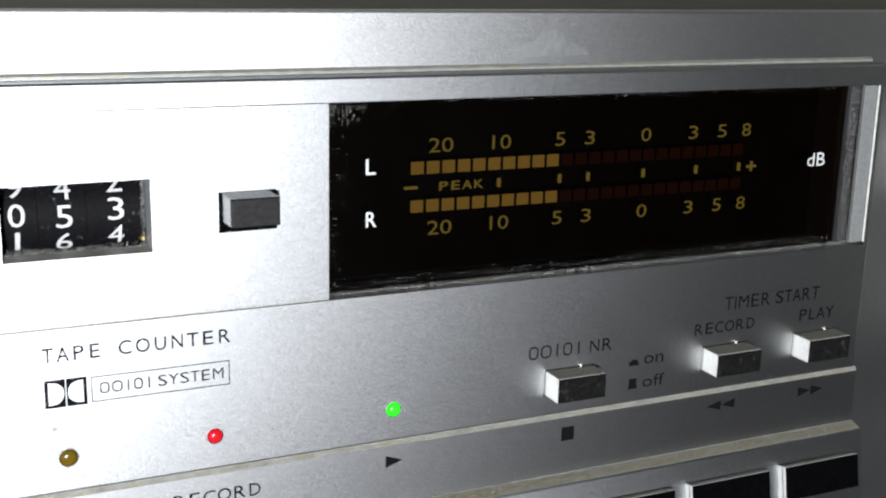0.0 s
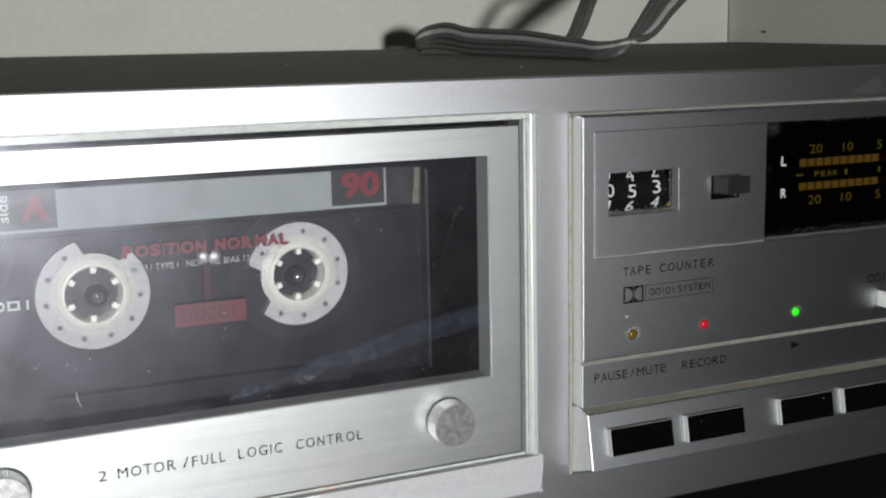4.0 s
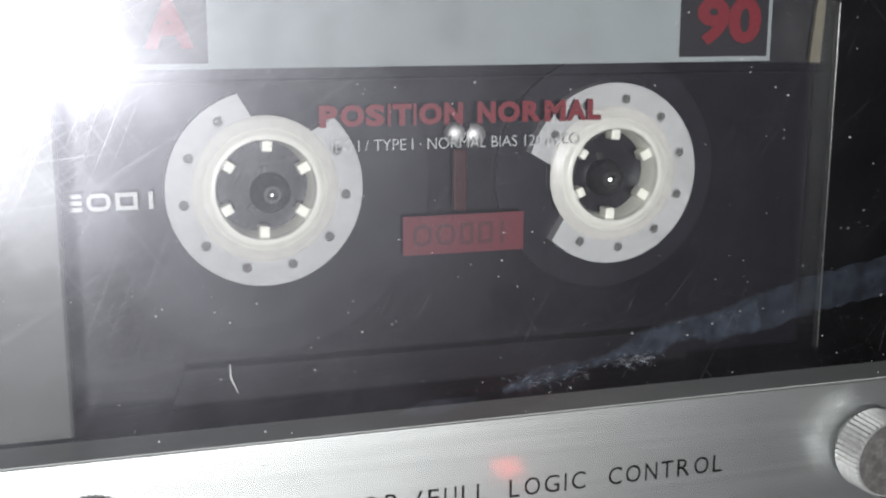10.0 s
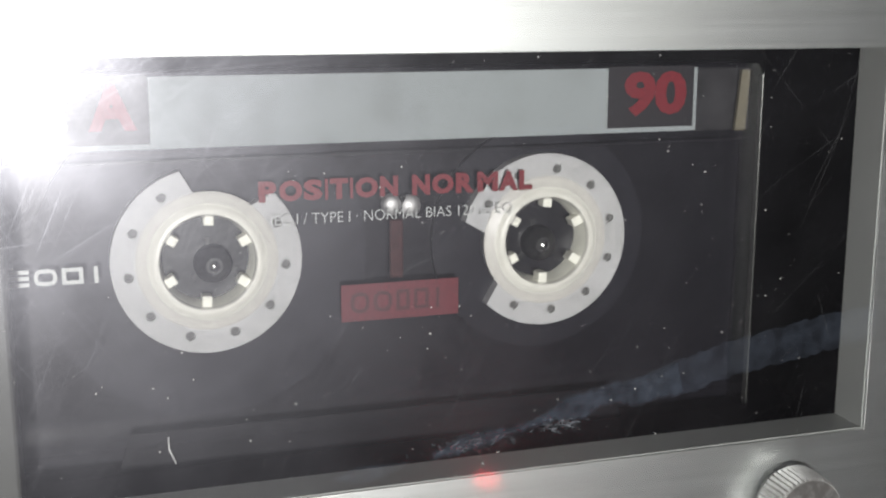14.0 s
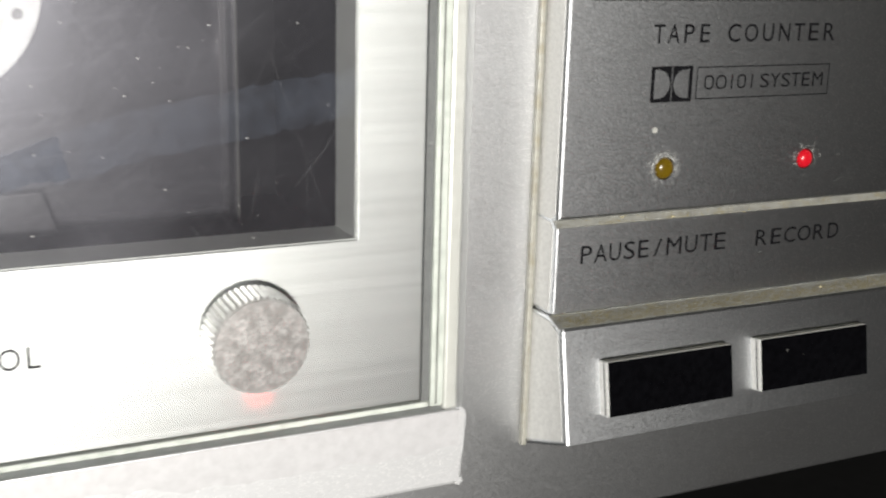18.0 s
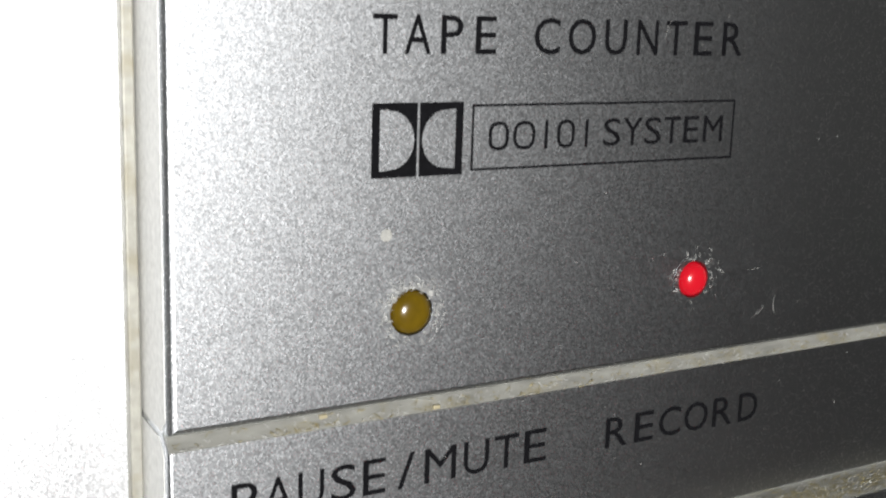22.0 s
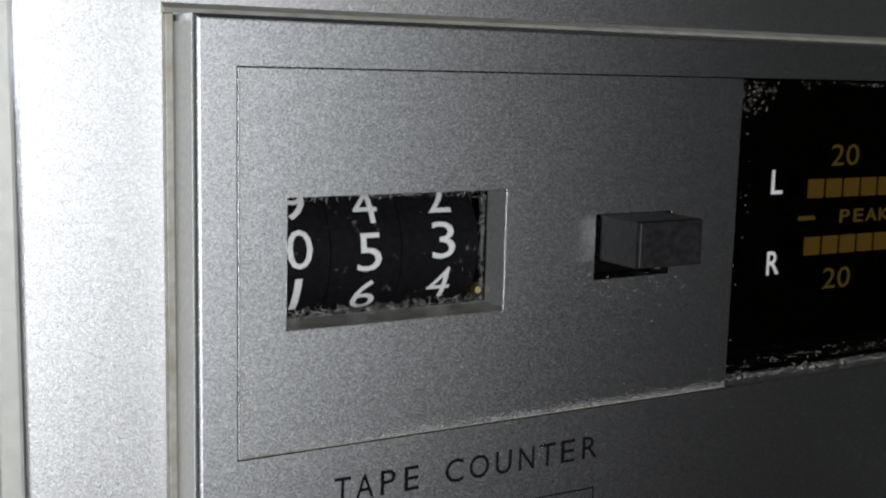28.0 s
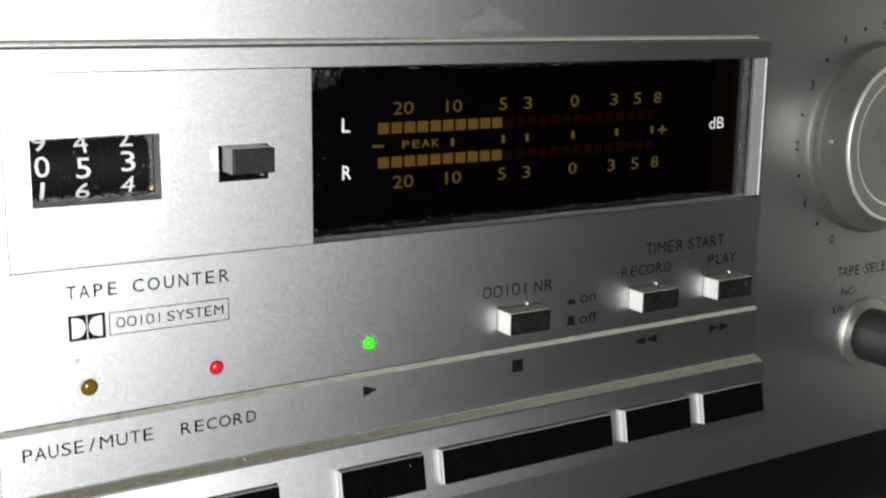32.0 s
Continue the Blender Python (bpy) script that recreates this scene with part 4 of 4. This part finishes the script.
for name, swell in (("smear", 0.0), ("smear_edge", 0.3)):
    mid_x, mid_z, rough_film = -55.0, 54.6, []
    shape = film if not swell else [p for p in film if p[0] < -50]
    for i in range(len(shape)):
        a, b = shape[i], shape[(i + 1) % len(shape)]
        for k in range(14):
            u = k / 14
            px, pz = a[0] + (b[0] - a[0]) * u, a[1] + (b[1] - a[1]) * u
            wob = 0.3 * noise.noise((px * 0.35, pz * 0.8, 2)) + 0.4 * noise.noise((px * 1.3, pz * 1.6, 7)) + 0.18 * noise.noise((px * 4, pz * 4, 9))
            lift = swell * (1 if pz > 54.6 + (px + 55) * 0.22 else -1)
            rough_film.append((min(-25.6, px + 0.3 * wob), pz + wob - lift))
    part(name, plate(rough_film, [], -2.66 - 0.06 * (swell > 0), -2.63 - 0.06 * (swell > 0)), smear_film, door, "dried bluish film smear").visible_shadow = False
lint("flecks", 170, fleck_place, fleck_film, door, (0.15, 0.8), 0.045, spread=0.7).visible_shadow = False
part("smear", plate([(-86.3, 48.7), (-92.2, 48.8), (-95.0, 47.6), (-91.3, 46.8), (-86.6, 48.1)], [], -2.66, -2.63), smear_film, door, "dried bluish film smear").visible_shadow = False
# Added layer that hazes the window as scattered light would.
part("veil", plate(rect(-138.6, -25.5, 45.3, 93.3), [], -2.64, -2.61), haze_film, door, "bluish film added for light hazed by the scratched acrylic").visible_shadow = False
part("scratch", plate([(-112.1, 54.5), (-112.0, 54.5), (-111.95, 53.2), (-111.3, 51.4), (-111.4, 51.5), (-112.1, 53.1)], [], -2.66, -2.62), white_ink, door)
bm = bmesh.new()
random.seed(21)
for k in range(620):
    x, z, q = random.uniform(-147, -17), random.uniform(28, 99), random.choice((0.02, 0.02, 0.03, 0.05, 0.075)) * random.uniform(0.7, 1.2)
    box(x - q, x + q, -2.68, -2.63, z - q * random.uniform(0.5, 1.2), z + q * random.uniform(0.5, 1.2), bm=bm)
tagged(part("dust_specks", bm, dust, door), kind="stuff")
bm = bmesh.new()
for k in range(420):
    x, z = random.uniform(-140, -20), random.uniform(32, 97)
    a, length, w = radians(random.choice((55, 62, 120, 20, 75, 48)) + random.uniform(-14, 14)), random.choice((2, 3, 5, 8, 14, 26)) * random.uniform(0.5, 1.2), random.choice((0.006, 0.008, 0.012, 0.03))
    dx, dz, nx, nz = math.cos(a) * length / 2, math.sin(a) * length / 2, -math.sin(a) * w, math.cos(a) * w
    cx, cz = random.uniform(-0.06, 0.06) * length * nx / w, random.uniform(-0.06, 0.06) * length * nz / w
    pts = [(x - dx, z - dz), (x + cx, z + cz), (x + dx, z + dz)]
    pts = [p for p in pts if -148 < p[0] < -15 and 27 < p[1] < 101]
    for p, q in zip(pts, pts[1:]):
        vs = [bm.verts.new((u * MM, -2.64 * MM, v * MM)) for u, v in ((p[0] - nx, p[1] - nz), (q[0] - nx, q[1] - nz), (q[0] + nx, q[1] + nz), (p[0] + nx, p[1] + nz))]
        bm.faces.new(vs)
sc = tagged(part("scratches", bm, scratch_film, door), kind="stuff")
sc.visible_shadow = False
random.seed(12)
edge = [(-65.5, 25.45)] + [(-65.5 + 0.65 * k, 23.6 - 2.4 * min(1, k / 45) + 0.9 * noise.noise((k * 0.16, 3, 0)) + 0.35 * noise.noise((k * 0.6, 9, 0))) for k in range(80)] + [(-13.7, 21.2), (-13.7, 25.45)]
part("peeling_film", plate(edge, [], -1.26, -1.2), peel_film, strip, "pale peeling protective film")
# Compartment walls are black to stand for the shade inside.
part("compartment", box(-146, -18, 27, 60, 28, 100), void_black, deck)
part("compartment_side", box(-25.0, -24.2, 5.7, 27, 30, 98), void_black, deck)
part("compartment_roof", box(-140, -24.2, 5.7, 27, 94.0, 95.0), void_black, deck)
part("compartment_floor", box(-140, -24.2, 5.7, 27, 42.0, 44.0), void_black, deck)
part("holder_guide", box(-141, -127.2, 6.5, 13.6, 44, 95, 0.4), side_grey, deck, "grey cassette holder guide")

# ---- the cassette ----
tape = thing("cassette", "smoky clear compact cassette with a pale label and white hubs", "cassette")
HL, HR, HZ = -105.35, -62.85, 68.9
part("back_shell", box(-134.3, -32.9, 18.6, 23.5, 38.0, 90.9, 0.6), shell_plastic, tape)
part("front_shell", plate(rect(-134.3, -32.9, 38.0, 90.9, 1.5), [ring(HL, HZ, 5.5), ring(HR, HZ, 5.5)], 14.5, 15.3), smoke, tape, "smoky transparent front shell").visible_shadow = False
part("shell_edge", plate(rect(-134.3, -32.9, 38.0, 90.9, 1.5), [rect(-133.3, -33.7, 39.0, 90.1, 1.0)], 15.3, 18.6), smoke, tape).visible_shadow = False
part("tape_pack", plate(ring(HL, HZ, 19.5, 64), [ring(HL, HZ, 6.2)], 17.5, 18.5), tape_brown, tape)
part("tape_pack", plate(ring(HR, HZ, 14.5, 64), [ring(HR, HZ, 6.2)], 17.5, 18.5), tape_brown, tape)
part("liner", plate([(-35.9, 82.0), (-34.4, 82.0), (-34.0, 89.9), (-35.2, 89.9)], [], 16.0, 16.6), liner_grey, tape, "beige wedge of liner sheet")
part("corner_web", plate(rect(-42.2, -33.4, 82.0, 90.2), [], 17.0, 17.3, bevel=0.05), corner_grey, tape, "smoky moulded corner")
# The glint along the shell's clear end is put in as a grey line.
part("edge_glint", box(-33.08, -32.86, 14.42, 15.6, 39.2, 89.4, 0.08), edge_glint_grey, tape, "thin grey line standing for the glint on the shell end")
for cx, turn0 in ((HL, 75), (HR, 195)):
    outline = []
    for i in range(120):
        a = i * 3.0
        r = 11.1
        d = (a - turn0 + 180) % 360 - 180
        if abs(d) < 25:
            r = 8.0
        elif abs(d) < 29:
            r = 9.3
        outline.append((cx + r * math.cos(radians(a)), HZ + r * math.sin(radians(a))))
    dots = [ring(cx + 9.2 * math.cos(radians(turn0 + 48 + 33 * k)), HZ + 9.2 * math.sin(radians(turn0 + 48 + 33 * k)), 0.58, 12) for k in range(9)]
    hub = part("hub", plate(outline, [ring(cx, HZ, 5.6), *dots], 15.6, 17.4), hub_white, tape, "white tape hub with clamp notch")
    for k in range(9):
        a = radians(turn0 + 48 + 33 * k)
        part("pip", turned(cx + 9.2 * math.cos(a), HZ + 9.2 * math.sin(a), [(0.55, 17.2), (0.55, 16.0)], 12), hub_pin, hub)
    part("hub_ring", turned(cx, HZ, [(8.3, 15.62), (8.0, 15.42), (7.0, 15.36), (6.6, 15.1), (6.4, 14.95), (6.1, 14.8), (5.7, 14.85), (5.5, 15.4), (5.2, 18.5)], 48, capped=False), hub_core, hub, smooth=True)
    for k in range(6):
        a = radians(turn0 + 60 * k + 12)
        tooth = part("tooth", box(4.2, 5.75, -1.0, 1.0, -0.6, 0.6, 0.2), hub_core, hub)
        tooth.matrix_basis = Matrix.Translation((cx * MM, 0.0165, HZ * MM)) @ Matrix.Rotation(-a, 4, "Y")
part("bridge", box(-83.3, -81.6, 15.6, 16.3, 65.3, 72.6, 0.25), guide_red, tape, "reddish brown guide bar")
# Domes added between the hubs so that the clip shows two glints.
part("bridge_tip", turned(-82.9, 74.4, [(1.35, 16.5), (1.3, 16.0), (1.0, 15.6), (0.5, 15.42), (0.1, 15.38)], 24), satin_tip, tape, "small metal dome added to catch a glint", smooth=True)
part("bridge_tip", turned(-80.6, 74.2, [(1.35, 16.5), (1.3, 15.9), (1.0, 15.6), (0.5, 15.42), (0.1, 15.38)], 24), satin_tip, tape, "small metal dome added to catch a glint", smooth=True)
part("bridge_clip", box(-83.2, -80.0, 15.7, 16.4, 73.2, 75.4, 0.4), chrome, tape)
part("head_section", plate([(-118.2, 40.0), (-50.2, 40.0), (-53.0, 48.4), (-115.2, 48.6)], [], 15.4, 15.7), dark_shell, tape, "darker raised section along the open edge")
Y = 14.44
part("label", box(-124.0, -42.7, 14.42, 14.5, 82.4, 90.5), label_grey, tape, "pale grey blank paper label")
part("label_corner", box(-123.4, -111.3, 14.36, 14.42, 83.0, 90.7), label_dark, tape)
part("label_corner", box(-55.2, -43.2, 14.36, 14.42, 83.0, 90.7), label_dark, tape)
lettering("A", -117.9, -112.7, 84.6, 89.8, 14.33, red_ink, tape, 0.05)
lettering("side", -122.2, -120.1, 84.7, 89.9, 14.33, white_ink, tape, 0.01, turn=True)
lettering("90", -53.0, -44.2, 84.4, 90.1, 14.33, red_ink, tape, 0.045)
lettering("POSITION NORMAL", -99.4, -65.2, 75.7, 78.2, Y, red_ink, tape, 0.055, space=0.84)
lettering("IEC I / TYPE I \u00b7 NORMAL BIAS 120 \u00b5s EQ", -98.0, -67.8, 72.6, 74.2, Y, white_ink, tape, -0.012)
glyphs(plain_word("boui", -127.3, 67.5, 69.4, (2.1, 2.5, 2.3, 1.8), 0.5, 0.45), Y, white_ink, tape, "wordmark", "white printed wordmark shapes")
block = part("product_block", box(-89.8, -74.9, 14.44, 14.5, 60.5, 65.1), block_red, tape, "red printed block with darker shapes")
glyphs(plain_word("oouui", -88.6, 61.5, 64.1, (2.3, 2.3, 1.7, 1.9, 1.2), 0.55, 0.45), 14.41, block_shade, block, "print_shape")
part("fold_line", box(-133, -35, 14.47, 14.5, 80.9, 81.1), shell_plastic, tape)
for cx, off in ((HL, 0.8), (HR, 0.0)):
    sp = thing("drive_spindle", "dark drive spindle with bright tip in the hub", "spindle", group="drive spindles")
    part("post", turned(cx + off, HZ - 0.8, [(2.3, 24), (2.3, 17.6), (1.9, 17.0), (1.0, 16.2)], 24), black_plastic, sp, smooth=True)
    part("tip", turned(cx + off, HZ - 0.8, [(0.7, 16.3), (0.6, 15.8), (0.2, 15.6)], 16), chrome, sp, smooth=True)
    for k in range(3):
        fin = part("fin", box(1.8, 3.2, -0.5, 0.5, -0.4, 0.4, 0.1), black_plastic, sp)
        fin.matrix_basis = Matrix.Translation(((cx + off) * MM, 0.019, (HZ - 0.8) * MM)) @ Matrix.Rotation(radians(120 * k + 20), 4, "Y")

# ---- right end: level knob and selector ----
KX, KZ = 191.0, 78.1
level = thing("level_knob", "large turned silver level knob", "knob")
# The rims' highlight and the chamfer's shade are put into their colours.
part("base_chamfer", turned(KX, KZ, [(21.6, FY), (21.6, 3.9), (21.45, 3.5), (20.75, 2.6)], 96, capped=False), chamfer_shade, level, "turned edge, darkened as shade", smooth=True)
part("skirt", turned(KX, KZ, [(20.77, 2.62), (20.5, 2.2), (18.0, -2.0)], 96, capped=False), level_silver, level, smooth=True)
part("rim_ring", turned(KX, KZ, [(18.02, -1.98), (17.85, -2.4), (17.5, -2.55), (17.3, -2.4)], 96, capped=False), rim_highlight, level, "turned rim, paled as a highlight", smooth=True)
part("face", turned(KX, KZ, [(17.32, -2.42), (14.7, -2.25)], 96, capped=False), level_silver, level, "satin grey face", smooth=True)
part("dish_ring", turned(KX, KZ, [(14.72, -2.26), (14.4, -2.3), (14.0, -1.9)], 96, capped=False), rim_highlight, level, "edge of the hollowed face, paled as a highlight", smooth=True)
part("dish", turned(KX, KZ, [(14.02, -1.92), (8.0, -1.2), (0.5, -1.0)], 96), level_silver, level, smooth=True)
part("pointer", box(171.1, 171.5, 0.3, 1.6, 78.4, 79.0), edge_dirt, level, "faint index mark")
for k in range(9):
    a = radians(242 - 30.5 * k)
    part("scale_dot", turned(KX + 25.1 * math.cos(a - radians(15.2)), KZ + 25.1 * math.sin(a - radians(15.2)), [(0.42, FY), (0.42, FY - 0.04)], 12), ink, deck)
    lx, lz = KX + 25.3 * math.cos(a), KZ + 25.3 * math.sin(a)
    lettering(str(k), lx - (0.2 if k == 1 else 0.65), lx + (0.2 if k == 1 else 0.65), lz - 1.05, lz + 1.05, FY - 0.03, ink, deck, 0.0, "scale_numeral")
sel = thing("tape_selector", "round black tape selector knob on a bright collar", "selector knob")
part("collar", turned(192.6, 32.3, [(8.3, FY), (8.3, 4.2), (7.6, 3.8)], 48), level_silver, sel, "pale bright collar", smooth=True)
part("grip", turned(193.2, 32.0, [(6.3, 3.9), (6.3, -13.0), (5.6, -13.8), (0.5, -13.9)], 48), black_plastic, sel, smooth=True)
for k in range(3):
    a = radians(150 + 40 * k)
    part("rib", box(193.2 + 6.25 * math.cos(a) - 0.15, 193.2 + 6.25 * math.cos(a) + 0.15, -13.0, 3.0, 32.0 + 6.25 * math.sin(a) - 0.15, 32.0 + 6.25 * math.sin(a) + 0.15), dark_plastic, sel)
lettering("TAPE SELECT", 181.9, 202.6, 46.6, 48.9, FY - 0.03, ink, deck, 0.0)
lettering("FeCr", 183.8, 189.0, 42.0, 43.9, FY - 0.03, ink, deck, 0.0)
lettering("LH", 181.5, 184.5, 38.2, 40.0, FY - 0.03, ink, deck, 0.0)

# ---- left end: switch marks and headphone socket ----
part("switch_mark", box(-161.2, -159.5, FY - 0.05, FY, 67.8, 68.3), ink, deck)
part("switch_mark", box(-161.4, -159.4, FY - 0.05, FY, 55.4, 56.5), ink, deck)
glyphs(sum((stroke_shapes(-167.0 + 2.0 * k, -165.5 + 2.0 * k, 36.4, 38.2, 0.28) for k in range(-3, 3)), []), FY - 0.03, ink, deck, "wordmark", "worn printed marks")
jack = thing("headphone_socket", "metal ringed headphone socket in the silver front", "socket")
part("ring", turned(-169.5, 28.0, [(6.2, FY), (6.2, 3.0), (5.6, 2.4), (4.0, 2.4), (3.4, 3.0), (3.4, 6.0)], 48, capped=False), chrome, jack, smooth=True)
part("hole", turned(-169.5, 28.0, [(3.3, 3.2), (3.3, 6.0)], 32), black_plastic, jack)

# ---- the cable lying on the cover ----
def tube(points, r, mat, parent, name="strand"):
    cu = bpy.data.curves.new(name, "CURVE")
    cu.dimensions, cu.bevel_depth, cu.bevel_resolution, cu.resolution_u = "3D", r * MM, 3, 8
    sp = cu.splines.new("BEZIER")
    sp.bezier_points.add(len(points) - 1)
    for p, q in zip(sp.bezier_points, points):
        p.co = Vector(q) * MM
        p.handle_left_type = p.handle_right_type = "AUTO"
    tmp = bpy.data.objects.new(name, cu)
    me = bpy.data.meshes.new_from_object(tmp)
    bpy.data.objects.remove(tmp)
    me.materials.clear()
    me.materials.append(mat)
    me.polygons.foreach_set("use_smooth", [True] * len(me.polygons))
    ob = new(name, me)
    ob.parent = parent
    return ob


cable = thing("ribbon_cable", "flat grey multi-strand cable lying folded on the cover", "cable")
for k in range(5):
    o = k - 2.0
    tube([(50, 209, 115.2 + 0.5 * k), (48.5, 206, 116.2 + 1.1 * k), (52, 199, 116.4 + 1.85 * k), (55, 172, 114.2 + 1.9 * k), (57.5, 135, 113.2 + 1.7 * k), (59, 104, 112.5 + 1.1 * k), (60.5 + 0.3 * o, 88, 112.2 + 0.9 * k), (64 + 0.8 * o, 84, 113.6 + 0.8 * k), (72 + 1.3 * o, 88, 118.5 - 0.3 * o), (88 + 1.5 * o, 99, 128 - 1.2 * o), (108 + 1.6 * o, 113, 139 - 1.6 * o), (150 + 1.6 * o, 145, 170 - 1.6 * o), (215, 190, 225 - 1.6 * o)], 1.1, cable_light if k == 3 else cable_grey, cable)
for k in range(3):
    tube([(61 + 2 * k, 120, 113.8), (68 + 2 * k, 124, 118 + k), (76 + 2.4 * k, 130, 127 + 2 * k), (86 + 2.4 * k, 140, 134.5 + 1.6 * k), (106, 150, 139.5 + 2 * k), (150, 165, 160 + 2 * k), (205, 190, 222 + 2 * k)], 1.5, cable_grey, cable)
for sy, sz in ((270, 120.5), (155, 118.5)):
    pin = thing("shelf_pin", "small dark shelf pin in the cabinet side", "shelf pin", group="shelf pins")
    part("peg", box(268.6, 270.5, sy - 0.5, sy + 0.5, sz - 0.6, sz + 0.6, 0.2), black_plastic, pin)
bm = bmesh.new()
random.seed(5)
for k in range(34):
    x, y = random.uniform(-180, 240), random.uniform(12, 220)
    z = 108.9 + (y - 11) * 6.7 / 257
    s = random.uniform(0.08, 0.3)
    box(x - s, x + s, y - s * 0.5, y + s * 0.5, z - 0.02, z + 0.12, bm=bm)
tagged(part("dust_specks", bm, dust, deck), kind="stuff")

# ---- a red light known only reflected: invented switch, added table under it ----
table = thing("lamp_support_table", "unseen dark table added to hold the red light", "table")
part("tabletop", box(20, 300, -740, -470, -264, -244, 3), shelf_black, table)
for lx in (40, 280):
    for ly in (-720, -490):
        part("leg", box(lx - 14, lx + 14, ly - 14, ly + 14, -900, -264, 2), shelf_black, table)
mains = thing("reflected_red_light", "red light known by its reflection, given the shape of a switch", "switch")
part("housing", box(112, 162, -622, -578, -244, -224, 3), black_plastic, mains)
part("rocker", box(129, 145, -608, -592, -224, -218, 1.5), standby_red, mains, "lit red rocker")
